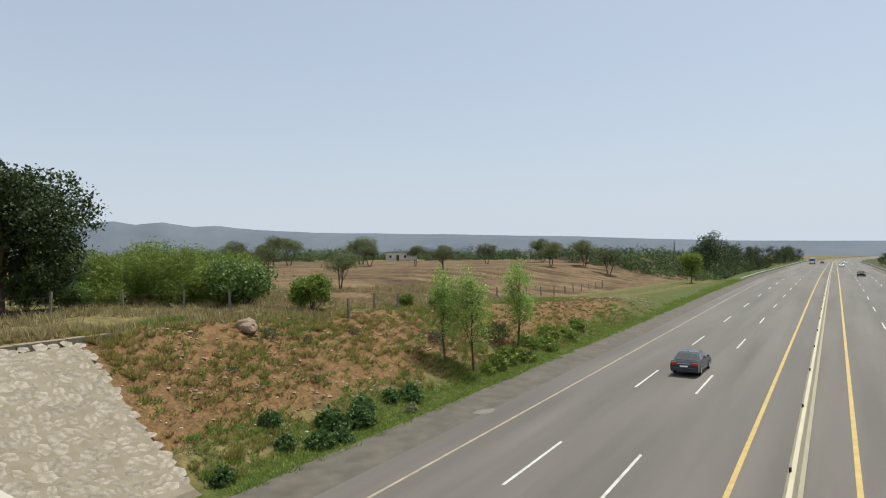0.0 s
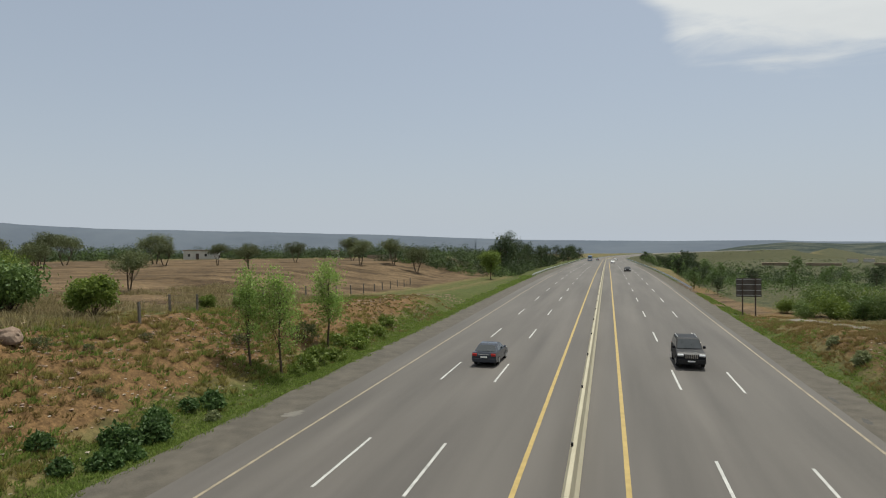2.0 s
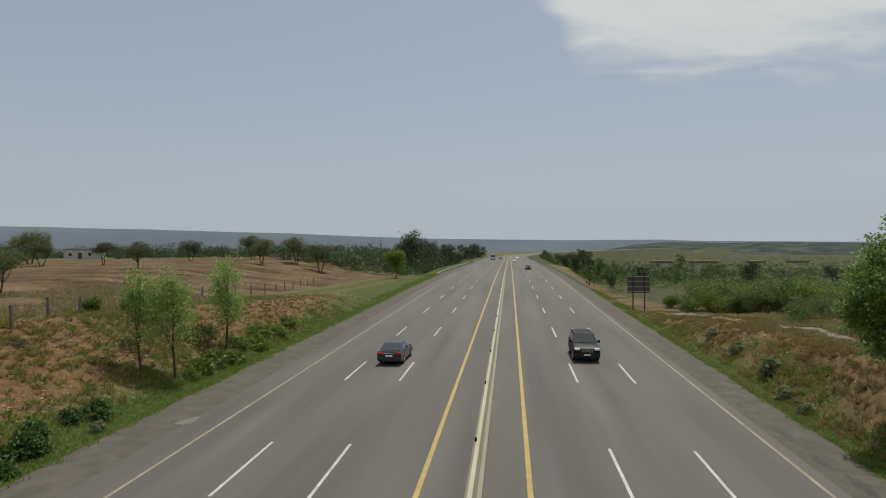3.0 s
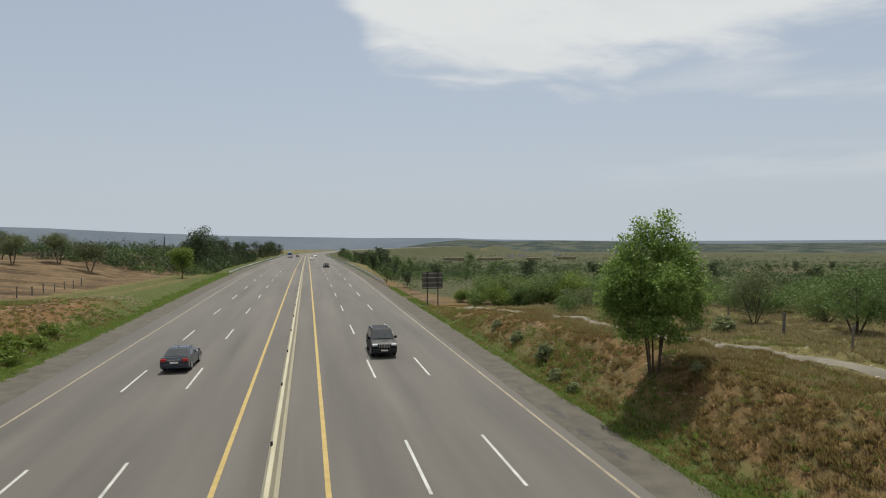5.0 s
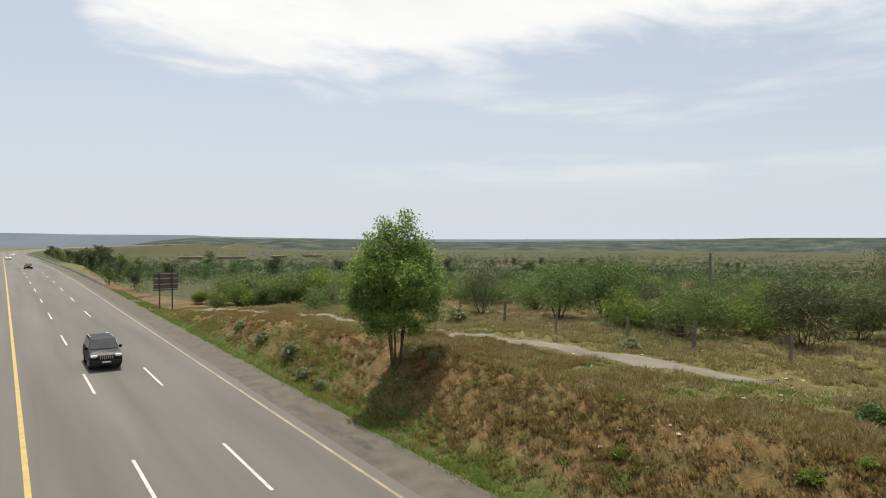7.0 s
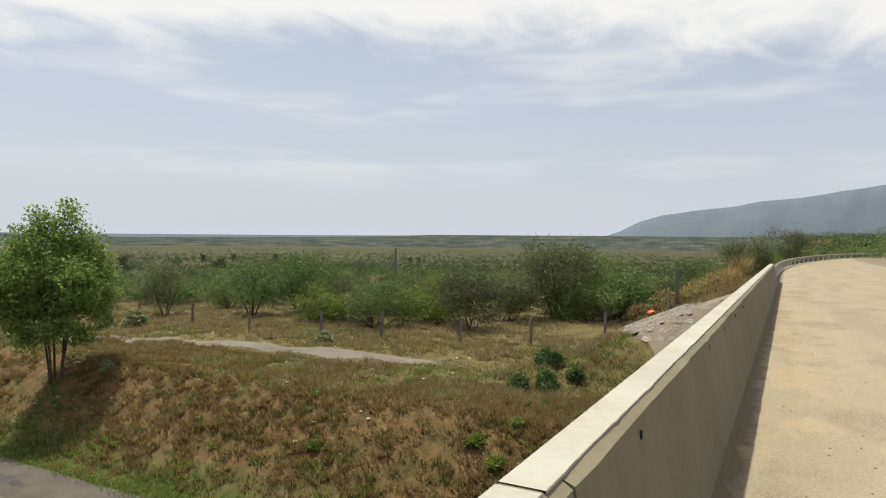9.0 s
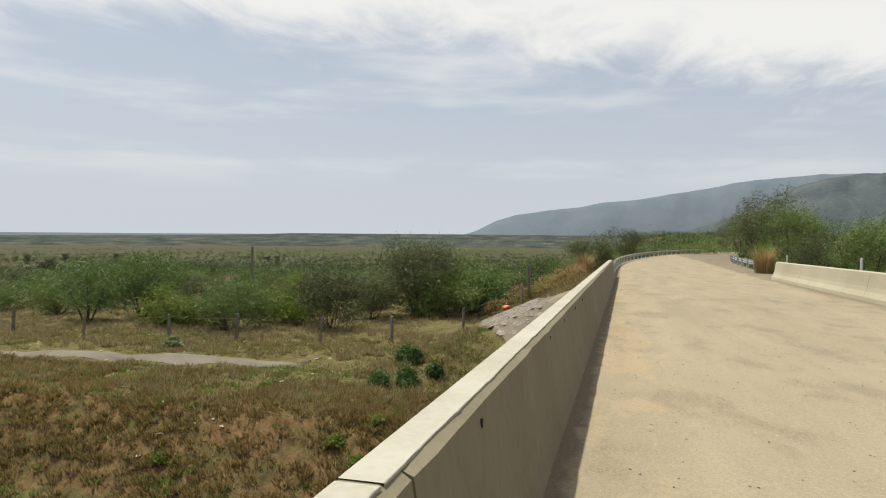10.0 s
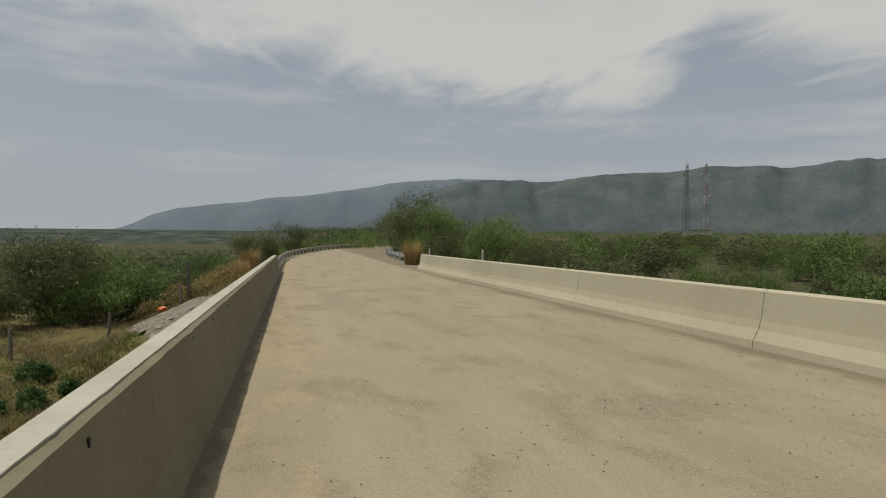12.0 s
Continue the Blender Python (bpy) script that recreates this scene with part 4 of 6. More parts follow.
def tree_model(seed, height, radius, stems=1, clear=0.35, leaf=0.07, clumps=160, per=22, mat=None, airy=0.45, lean=0.3, flat=0.75, spread_r=0.22, trunk_r=None, wide=0.5, tri=False, shape=None):
    """Meshes of one tree: trunk with limbs, and a crown of several lobes."""
    rng = np.random.default_rng(seed)
    trunk_r = trunk_r or height * 0.018
    lobes, st, limbs = [], [], []
    n_l = 5 + int(radius)
    for i in range(n_l):
        a = i * 2.4 + rng.uniform(-0.4, 0.4)
        q = radius * rng.uniform(0.25, 0.62)
        zz = height * rng.uniform(clear + 0.12, 0.86)
        lobes.append((math.cos(a) * q, math.sin(a) * q, zz, radius * rng.uniform(0.36, 0.55), radius * rng.uniform(0.36, 0.55), height * rng.uniform(0.12, 0.2) * flat / 0.75))
    lobes.append((0, 0, height * 0.82, radius * 0.45, radius * 0.45, height * 0.17))
    lobes = shape or lobes
    cme, cs = crown_mesh("crown", rng, lobes, clumps, per, spread_r, leaf, mat or LEAF_ACACIA, airy, wide, tri)
    bases = []
    for s in range(stems):
        a = s * math.tau / stems + rng.uniform(-0.3, 0.3)
        o = 0 if stems == 1 else 0.25
        x0, y0 = math.cos(a) * o, math.sin(a) * o
        tip = Vector((x0 + math.cos(a) * lean * (1 if stems > 1 else 0.4), y0 + math.sin(a) * lean * (1 if stems > 1 else 0.4), height * 0.7))
        mid = Vector((x0, y0, 0)).lerp(tip, 0.45) + Vector((rng.normal(0, 0.06), rng.normal(0, 0.06), 0))
        st.append(([(x0, y0, -0.3), (x0, y0, 0.15), mid, tip], [trunk_r * 1.4, trunk_r, trunk_r * 0.75, trunk_r * 0.25]))
        bases.append((Vector((x0, y0, 0.15)), mid, tip))
    for c in [cs[i] for i in rng.choice(len(cs), min(len(cs), 26), replace=False)]:
        b0, mid, tip = bases[rng.integers(len(bases))]
        k = rng.uniform(0.25, 0.95)
        start = mid.lerp(tip, k) if rng.uniform() < 0.7 else b0.lerp(mid, 0.5 + 0.5 * k)
        if start.z < c[2] + 0.5:
            limbs.append((start, c, trunk_r * 0.35))
    return wood_meshes(rng, st, limbs), cme


def bush_model(seed, height, radius, mat, leaf=0.06, clumps=90, per=22, spread_r=0.2, stems=5, wide=0.5, tri=False, low=0.3):
    rng = np.random.default_rng(seed)
    lobes = []
    for i in range(6):
        a = i * 1.1 + rng.uniform(-0.4, 0.4)
        q = radius * rng.uniform(0.2, 0.6)
        lobes.append((math.cos(a) * q, math.sin(a) * q, height * rng.uniform(low + 0.05, 0.68), radius * rng.uniform(0.3, 0.52), radius * rng.uniform(0.3, 0.52), height * rng.uniform(0.2, 0.36)))
    cme, cs = crown_mesh("crown", rng, lobes, clumps, per, spread_r, leaf, mat, 0.3, wide, tri)
    limbs = [((rng.normal(0, 0.1), rng.normal(0, 0.1), -0.15), c, 0.03) for c in [cs[i] for i in rng.choice(len(cs), min(len(cs), 4 * stems), replace=False)]]
    return wood_meshes(rng, [], limbs), cme


def stand(x, y, turn=0.0, scale=1.0, sink=0.0, sz=None):
    return Matrix.Translation((x, y, terrain(x, y) - sink)) @ Euler((0, 0, turn)).to_matrix().to_4x4() @ Matrix.Diagonal((scale, scale, sz or scale, 1))


def plant_all(name, label, category, models, places, group, seed=1, jitter=0.15):
    """One model per variant, copied to the places (x, y, scale)."""
    rng = np.random.default_rng(seed)
    firsts = []
    for i, (x, y, s) in enumerate(places):
        k = i % len(models)
        m = stand(x, y, rng.uniform(0, 6.28), s * rng.uniform(1 - jitter, 1 + jitter), 0.05)
        if k >= len(firsts):
            firsts.append(plant(name, label, category, *models[k], m, group))
        else:
            ob = copy_thing(firsts[k], Matrix.Identity(4))
            ob.matrix_basis = m


# big shade tree by the west fence
plant("shade_tree", "large dark spreading tree with a thick trunk", "tree", *tree_model(3, 9.5, 6.0, 1, 0.22, 0.14, 1250, 38, LEAF_SHADE, 0.2, 0.6, 1.25, 0.34, 0.36), stand(-42.6, 17.6))
# bright thicket of bushes behind the fence
plant_all("acacia_bush", "dense bright green thorn bush behind the fence", "bush",
          [bush_model(11 + i, 4.7, 3.3, LEAF_LIGHT, 0.16, 300, 34, 0.36, 3, 0.4, True, 0.15) for i in range(2)],
          [(-44.5, 24, 1), (-46.5, 28, 1.05), (-43, 29.5, 0.95), (-41.5, 33, 0.95), (-46, 34, 1.0), (-39.5, 30.8, 0.85), (-50, 32, 1.1), (-53, 26, 1.1), (-48, 40, 1.0), (-55, 36, 1.1), (-44, 37, 0.9)], "west thicket", 2)
plant_all("dark_bush", "dark green rounded bush behind the fence", "bush", [bush_model(17, 3.6, 2.4, LEAF_ACACIA, 0.12, 260, 24, 0.3)],
          [(-37.2, 31.4, 1.0), (-38.6, 33.5, 1.0), (-45.5, 20.5, 0.85), (-43, 22.5, 0.7)], "west thicket", 12)
plant_all("thorn_bush", "rounded green thorn bush on the field edge", "bush", [bush_model(21, 3.0, 1.9, LEAF_LIGHT, 0.11, 200, 24, 0.24)],
          [(-29.0, 30.8, 1.0), (-31.0, 32, 0.75), (-27.3, 39.5, 0.45), (-28, 46, 0.5), (-27, 43, 0.35)], "field bushes", 3)
ACACIA = [tree_model(31 + i, 4.4, 2.6, 2, 0.42, 0.15, 210, 22, LEAF_OLIVE, 0.35, 0.9, 0.6, 0.28, 0.09, 0.4, True) for i in range(3)]
plant_all("field_tree", "small flat-topped thorn tree on the ploughed field", "tree", ACACIA,
          [(-48.8, 55.8, 1.0), (-90.5, 81.7, 1.45), (-97.6, 121, 1.25), (-84.8, 122.7, 1.2), (-65.8, 105.4, 1.15), (-57, 140, 1.4), (-54.3, 156, 1.4), (-110, 90, 1.5), (-115, 105, 1.5), (-125, 120, 1.6),
           (-112, 135, 1.6), (-80, 150, 1.4), (-70, 165, 1.5), (-46, 150, 1.3)], "field trees", 4)
# roadside saplings
plant_all("roadside_sapling", "young slender tree with pale green leaves on the bank", "tree",
          [tree_model(41 + i, 6.6, 1.45, 1, 0.30, 0.08, 165, 26, LEAF_POPLAR, 0.2, 0.2, 1.2, 0.28, 0.085) for i in range(3)],
          [(-20.9, 35.1, 0.95), (-19.5, 36.5, 1.05), (-20.2, 44.9, 1.12)], "saplings", 5, 0.02)
# the big multi-stemmed tree on the east bank
plant("bank_tree", "leafy multi-stemmed tree rooted on the face of the bank", "tree", *tree_model(54, 8.1, 3.2, 5, 0.0, 0.085, 980, 34, LEAF_POPLAR, 0.15, 0.5, 1.25, 0.24, 0.055, shape=[
    (-1.25, 0.2, 6.0, 0.75, 0.8, 1.1), (0.2, 0.0, 6.6, 0.8, 0.8, 1.1), (1.25, -0.2, 6.1, 0.85, 0.9, 1.2), (0.75, 0.1, 7.7, 0.38, 0.4, 0.65), (-0.5, 0.2, 7.25, 0.38, 0.4, 0.65),
    (-1.9, 0.0, 4.7, 0.9, 1.0, 1.15), (1.95, 0.1, 4.8, 0.9, 1.0, 1.15), (0.0, 1.3, 4.7, 1.1, 1.1, 1.35), (0.0, -1.4, 4.5, 1.1, 1.1, 1.35), (-1.75, 0.3, 3.3, 0.85, 0.9, 0.85),
    (1.8, -0.3, 3.4, 0.9, 1.0, 0.9), (0.0, 0.0, 3.7, 1.5, 1.5, 1.2), (-0.7, -1.0, 2.7, 0.7, 0.7, 0.6), (0.8, 0.9, 2.6, 0.8, 0.8, 0.6), (2.4, 0.0, 4.0, 0.5, 0.5, 0.6),
    (-2.4, 0.1, 4.0, 0.45, 0.5, 0.6), (-0.95, 0.5, 2.05, 0.7, 0.7, 0.5), (0.95, -0.4, 2.05, 0.7, 0.7, 0.5)]), stand(18.6, 28.7))

# scrub belt on the east side, behind the fence
rng = np.random.default_rng(8)
places = [(35.5, 22.4, 1.0), (37.6, 16.5, 1.0), (35.4, 26.5, 0.9), (36.0, 33.6, 0.85), (48, 14, 1.2), (51, 9.6, 1.45), (46.5, 11.0, 1.0), (43.5, 16, 0.9), (39.6, 20.2, 1.1), (38.4, 31.2, 0.95), (33.8, 40.3, 0.75)]
while len(places) < 150:
    x, y = rng.uniform(33, 150), rng.uniform(-2, 130)
    if x < 35 + 0.10 * y or (y < 14 and x < 43) or y < deck_y(x) + 12 or (38 < x < 46 and y < 15):
        continue
    if rng.uniform() > 1.25 - math.hypot(x, y) / 150:
        continue
    if noise.noise((x * 0.07, y * 0.07, 6.6)) < rng.uniform(-0.75, 0.1):
        continue
    if all((x - a) ** 2 + (y - b) ** 2 > 9 for a, b, _ in places):
        places.append((x, y, 0.5 + 0.75 * rng.uniform() ** 1.3))
places += [(46.5, 13.0, 1.15), (50.5, 8.2, 1.3), (54, 11.5, 1.35), (58.5, 7.8, 1.25), (62, 11, 1.35), (52, 15, 1.1), (66, 7, 1.2)]
SCRUB = [bush_model(61, 3.6, 2.9, LEAF_FEATHER, 0.17, 220, 27, 0.36, 4, 0.3, True, 0.14), bush_model(62, 4.1, 2.5, LEAF_OLIVE, 0.17, 210, 27, 0.34, 4, 0.28, True, 0.2),
         bush_model(63, 2.7, 2.6, LEAF_LIGHT, 0.17, 190, 27, 0.34, 3, 0.3, True, 0.1), tree_model(66, 4.5, 3.1, 4, 0.16, 0.17, 210, 27, LEAF_ACACIA, 0.25, 1.1, 0.9, 0.36, 0.07, 0.28, True),
         tree_model(67, 4.7, 2.7, 5, 0.1, 0.17, 200, 27, LEAF_OLIVE, 0.25, 1.2, 1.0, 0.36, 0.06, 0.25, True), bush_model(68, 3.2, 2.6, LEAF_ACACIA, 0.17, 200, 27, 0.34, 4, 0.3, True, 0.12)]
SCRUB_FAR = [bush_model(161 + i, 3.7, 2.7, (LEAF_FEATHER, LEAF_OLIVE, LEAF_ACACIA, LEAF_OLIVE)[i], 0.2, 110, 16, 0.38, 1, 0.42, True, 0.12) for i in range(4)]
plant_all("thorn_scrub", "olive green thorn scrub behind the fence", "bush", SCRUB, [p for p in places if math.hypot(p[0], p[1]) < 58], "east scrub", 9)
far = [(p[0], p[1], p[2] * 0.68) for p in places if math.hypot(p[0], p[1]) >= 58]
while len(far) < 270:
    a, r = radians(rng.uniform(24, 92)), 62 + 90 * rng.uniform() ** 1.5
    x, y = r * math.sin(a), r * math.cos(a)
    if y > deck_y(x) + 13 and noise.noise((x * 0.05, y * 0.05, 2.6)) > rng.uniform(-0.5, 0.2):
        far.append((x, y, rng.uniform(0.4, 0.85)))
plant_all("plain_scrub", "hazy olive thorn scrub further out on the plain", "bush", SCRUB_FAR, far, "east scrub", 19)
# thicket near the road sign and trees along the far motorway
plant_all("green_thicket", "bright green bush in a dip beside the motorway", "bush", [bush_model(71, 4.0, 3.0, LEAF_FEATHER, 0.17, 200, 24, 0.36, 3, 0.5, True, 0.15), bush_model(72, 3.6, 3.0, LEAF_LIGHT, 0.17, 200, 24, 0.36, 3, 0.5, True, 0.15), bush_model(73, 4.3, 2.6, LEAF_ACACIA, 0.17, 200, 24, 0.36, 3, 0.5, True, 0.15)],
          [(23.5, 82, 0.7), (26, 79, 1.1), (28.5, 78, 0.9), (31, 76, 1.0), (34, 75.5, 1.15), (36.5, 76, 0.85), (27.5, 86, 1.15), (32, 84, 0.95), (37, 83, 1.1), (40, 79, 0.8), (24, 91, 0.6), (43, 84, 0.9)], "sign thicket", 10)
ROADTREE = [tree_model(81 + i, 8.0, 3.8, 2, 0.12, 0.22, 190, 20, LEAF_DARK, 0.2, 0.8, 1.4, 0.5, 0.16, 0.6, True) for i in range(2)]
plant_all("roadside_tree", "dark leafy tree beside the motorway guard rail", "tree", ROADTREE,
          [(-33.5, 208, 1.6), (-30, 222, 1.15), (-34, 232, 1.2), (-29, 240, 1.1), (-32, 252, 1.25), (-27, 262, 1.2), (-33, 272, 1.3), (-26, 285, 1.1), (-30, 300, 1.15),
           (-26, 330, 1.2), (-26, 380, 1.1), (-25, 410, 1.2), (-27, 440, 1.2), (-26, 480, 1.3), (-28, 520, 1.4), (-25, 560, 1.3), (-38, 215, 1.0), (-40, 246, 1.2)], "motorway trees", 11)
plant("roadside_tree", "round yellow-green tree beside the motorway", "tree", *tree_model(85, 7.2, 3.2, 1, 0.2, 0.17, 240, 24, LEAF_LIGHT, 0.2, 0.4, 1.2, 0.42, 0.16), stand(-28.6, 158.6), "motorway trees")
# beyond the bridge
EASTTREE = [tree_model(91 + i, 6.2, 3.4, 5, 0.1, 0.17, 250, 36, (LEAF_OLIVE, LEAF_FEATHER)[i], 0.25, 1.9, 1.2, 0.4, 0.08, 0.22, True) for i in range(2)]
plant_all("thorn_tree", "feathery olive thorn tree beside the approach road", "tree", EASTTREE,
          [(88, -17.5, 0.9), (78, -16.8, 0.95), (71, -16.6, 1.25), (66, -17.2, 1.25), (58, -17.6, 0.8), (52, -18.6, 0.98), (47, -20.5, 0.72), (76, -22, 1.0), (62, -23, 0.85), (27, -24, 0.72), (29.5, -26, 0.66), (18.5, -20.5, 0.62)], "approach trees", 13, 0.05)
plant_all("thorn_scrub", "green thorn scrub on the embankment", "bush", SCRUB, [(62, 3.5, 0.85), (66, 1.0, 1.0), (72, -0.5, 1.0), (57, 5.0, 0.75), (78, -3, 0.9), (53, 4.0, 0.6), (86, -4, 0.9)], "embankment scrub", 14)
rng = np.random.default_rng(18)
places = []
while len(places) < 150:
    x, y = rng.uniform(-6, 130), rng.uniform(-90, -17)
    if y > deck_y(max(x, 0)) - 13 or (27 < x < 36 and -40 < y < -27):
        continue
    if all((x - a) ** 2 + (y - b) ** 2 > 8 for a, b, _ in places):
        places.append((x, y, 0.6 + 0.65 * rng.uniform()))
plant_all("thorn_scrub", "green thorn scrub south of the bridge", "bush", SCRUB, [p for p in places if math.hypot(p[0], p[1]) < 42], "south scrub", 15)
plant_all("thorn_scrub", "dense green thorn scrub south of the bridge", "bush", SCRUB_FAR, [p for p in places if math.hypot(p[0], p[1]) >= 42], "south scrub", 16)
rng = np.random.default_rng(28)
places = [(x + rng.uniform(-1, 1), deck_y(x) - 15.5 - 0.55 * k * 5 + rng.uniform(-1, 1), 0.55 + 0.4 * rng.uniform()) for x in np.arange(38, 92, 3.4) for k in range(4)]
plant_all("thorn_scrub", "low dense thorn scrub beside the bridge approach", "bush", SCRUB_FAR, places, "south scrub", 29)


def far_woods(name, label, n, r0, r1, az0, az1, size, mat, seed, keep=None, per=10, leaf=0.12, gate=(-0.1, 0.45)):
    """Scattered far bushes and trees that nobody could count."""
    rng = np.random.default_rng(seed)
    cs = []
    while len(cs) < n:
        r = r0 * (r1 / r0) ** rng.uniform()
        a = radians(rng.uniform(az0, az1))
        x, y = r * math.sin(a), r * math.cos(a)
        u = x - road_x(y)
        if -24 < u < 22 or (keep and not keep(x, y)):
            continue
        if noise.noise((x * 0.016, y * 0.016, seed)) < rng.uniform(*gate):
            continue
        h = size * (0.35 + 1.2 * rng.uniform() ** 2)
        z = terrain(x, y)
        for k in range(6):
            cs.append((x + rng.normal(0, h * 0.42), y + rng.normal(0, h * 0.42), z + h * rng.uniform(0.05, 0.7)))
    v, f = leaf_quads(rng, cs, per, size * 0.2, size * leaf, 0.7, 0.6, True)
    ob = new(name, mesh_of(name, v.tolist(), f.tolist(), mat))
    return tagged(ob, label, "woods", kind="stuff")


far_woods("far_scrub", "scattered olive scrub across the far plain", 24000, 130, 1100, 6, 100, 2.2, LEAF_ACACIA, 21, None, 14, 0.10, (-0.5, 0.3))
rng = np.random.default_rng(46)
places = [(24, 168, 0.4), (20, 185, 0.5), (27, 190, 0.5), (21, 200, 0.6), (23, 215, 0.65), (33, 225, 0.6), (22.5, 226, 0.7), (25, 236, 0.8), (28, 247, 0.85), (36, 252, 0.8), (31, 262, 0.9), (26, 276, 0.9),
          (34, 287, 0.95), (30, 302, 0.9), (38, 312, 0.95), (84, 319, 1.15)]
for k in range(34):
    y = 132 + 300 * rng.uniform() ** 1.4
    places.append((19.5 + 22 * rng.uniform() ** 1.5, y, rng.uniform(0.35, 0.75)))
for k in range(46):
    a, r = radians(rng.uniform(9, 62)), rng.uniform(150, 430)
    places.append((r * math.sin(a), r * math.cos(a), rng.uniform(0.3, 0.62)))
PLAINTREE = [tree_model(86 + i, 8.0, 3.8, 1, 0.15, 0.4, 70, 13, (LEAF_DARK, LEAF_ACACIA)[i], 0.2, 0.5, 1.3, 0.6, 0.16, 0.6, True) for i in range(2)]
plant_all("plain_tree", "small dark tree standing in the dry plain", "tree", PLAINTREE, places, "plain trees", 47)
far_woods("far_scrub", "dark far trees and scrub on the plain", 22000, 170, 1500, 4, 100, 3.2, LEAF_DARK, 22, None, 14, 0.09, (-0.4, 0.35))
def clear_of_house(x, y):
    """Beyond the field, but not before the white house."""
    return (math.hypot(x, y) > 215 or x > -62) and not (-38.8 < math.degrees(math.atan2(x, y)) < -34 and math.hypot(x, y) < 255)


far_woods("far_woods", "dark belt of trees beyond the ploughed field", 9500, 175, 520, -80, -4, 4.8, LEAF_DARK, 23, clear_of_house, 36, 0.07, (-0.8, 0.1))
far_woods("far_woods", "olive trees beyond the ploughed field", 9000, 175, 800, -82, -4, 4.2, LEAF_ACACIA, 24, clear_of_house, 36, 0.07, (-0.8, 0.1))
far_woods("far_scrub", "dense green scrub below the mountain", 9000, 95, 500, 93, 160, 3.4, LEAF_FEATHER, 25, None, 22, 0.06, (-0.7, 0.2))


def pitch_foot(x):
    """Outer edge of the stone pitching on the east embankment."""
    return lerp_list(x, [(25.0, 2.4), (27.6, 3.9), (28.5, 4.8), (31.7, 5.7), (38, 7.2), (46, 8.5)]) + 0.35 * noise.noise((x * 0.9, 0.0, 8.0))


def pitch_head(x):
    return lerp_list(x, [(33, deck_y(33) + 5.25), (36, 2.6), (46, 4.6)])


def on_pitch(x, y):
    return 25.5 < x < 45 and pitch_head(x) < y < pitch_foot(x)


def path_at(y):
    """Line of the trodden path on the east bank."""
    return lerp_list(y, [(12, 28.2), (15, 27.4), (17, 26.9), (23, 26.0), (30, 24.3), (40, 23.2), (53, 22.3), (75, 20.9)]) + 0.25 * math.sin(y * 0.3)


# grass
def tufts(name, label, n, box_xy, mat, seed, keep, height=(0.2, 0.5), radius=0.16, blades=14, wide=0.02):
    """A field of grass tufts joined into one object."""
    rng = np.random.default_rng(seed)
    x0, x1, y0, y1 = box_xy
    pts = []
    tries = 0
    while len(pts) < n and tries < n * 12:
        tries += 1
        x, y = rng.uniform(x0, x1), y0 + (y1 - y0) * rng.uniform() ** 1.25
        if (x < 0 and y < 14.9 and x > -27.6) or on_pitch(x, y):
            continue
        if rng.uniform() < keep(x, y):
            pts.append((x, y, terrain(x, y) - 0.03))
    c = np.repeat(np.array(pts), blades, axis=0)
    m = len(c)
    h = np.repeat(rng.uniform(*height, len(pts)), blades) * rng.uniform(0.6, 1.15, m)
    a = rng.uniform(0, math.tau, m)
    q = radius * np.sqrt(rng.uniform(0, 1, m))
    base = c + np.stack([np.cos(a) * q, np.sin(a) * q, np.zeros(m)], 1)
    lean = rng.uniform(0.15, 0.85, m)
    tip = base + np.stack([np.cos(a) * h * lean, np.sin(a) * h * lean, h], 1)
    t = rng.uniform(0, math.tau, m)
    side = np.stack([np.cos(t), np.sin(t), np.zeros(m)], 1) * (wide * rng.uniform(0.7, 1.4, m))[:, None]
    v = np.stack([base - side, base + side, tip], 1).reshape(-1, 3)
    me = mesh_of(name, v.tolist(), np.arange(3 * m).reshape(-1, 3).tolist(), mat)
    return tagged(new(name, me), label, "grass", kind="stuff")


def patchy(x, y, s, bias):
    return max(0.0, min(1.0, bias + 1.6 * noise.noise((x * s, y * s, 5.5))))


def bank_d(x, y):
    return -x - HALF_L if x < 0 else x - HALF_R


tufts("grass_tufts", "dark tufts of dry grass on the red bank", 2600, (-31, -18.5, 4, 80), GRASS_BANK, 31,
      lambda x, y: patchy(x, y, 0.25, 0.62) if not (y < 14.9 and x > -27.5) else 0.0, (0.10, 0.25), 0.16, 26, 0.024)
tufts("weed_tufts", "low green weeds on the red bank", 1500, (-30, -18.5, 4, 75), GRASS_GREEN, 32,
      lambda x, y: patchy(x, y, 0.3, 0.3) if not (y < 14.9 and x > -27.5) else 0.0, (0.12, 0.3), 0.25, 26, 0.035)
tufts("green_verge", "fresh green grass along the motorway verge", 5200, (-22, -17.1, 8, 165), GRASS_GREEN, 33,
      lambda x, y: 1.0 if bank_d(x, y) < 2.2 + 2.2 * patchy(x, y, 0.2, 0.5) else 0.0, (0.07, 0.24), 0.26, 24, 0.026)
tufts("fence_grass", "dry grass along the west fence", 4200, (-48, -26, 8, 75), GRASS_DRY, 34,
      lambda x, y: patchy(x, y, 0.2, 0.5), (0.25, 0.6), 0.25, 12, 0.03)
tufts("bank_grass", "dense dry brown grass on the cut bank", 3000, (15.4, 22.5, 3, 85), GRASS_BANK, 35,
      lambda x, y: patchy(x, y, 0.35, 0.6), (0.10, 0.24), 0.14, 22, 0.022)
tufts("bunch_grass", "rounded brown tufts of bunch grass on the cut bank", 2500, (16.2, 24.5, 3, 70), GRASS_BANK, 40,
      lambda x, y: patchy(x, y, 0.5, 0.45), (0.13, 0.28), 0.2, 60, 0.02)
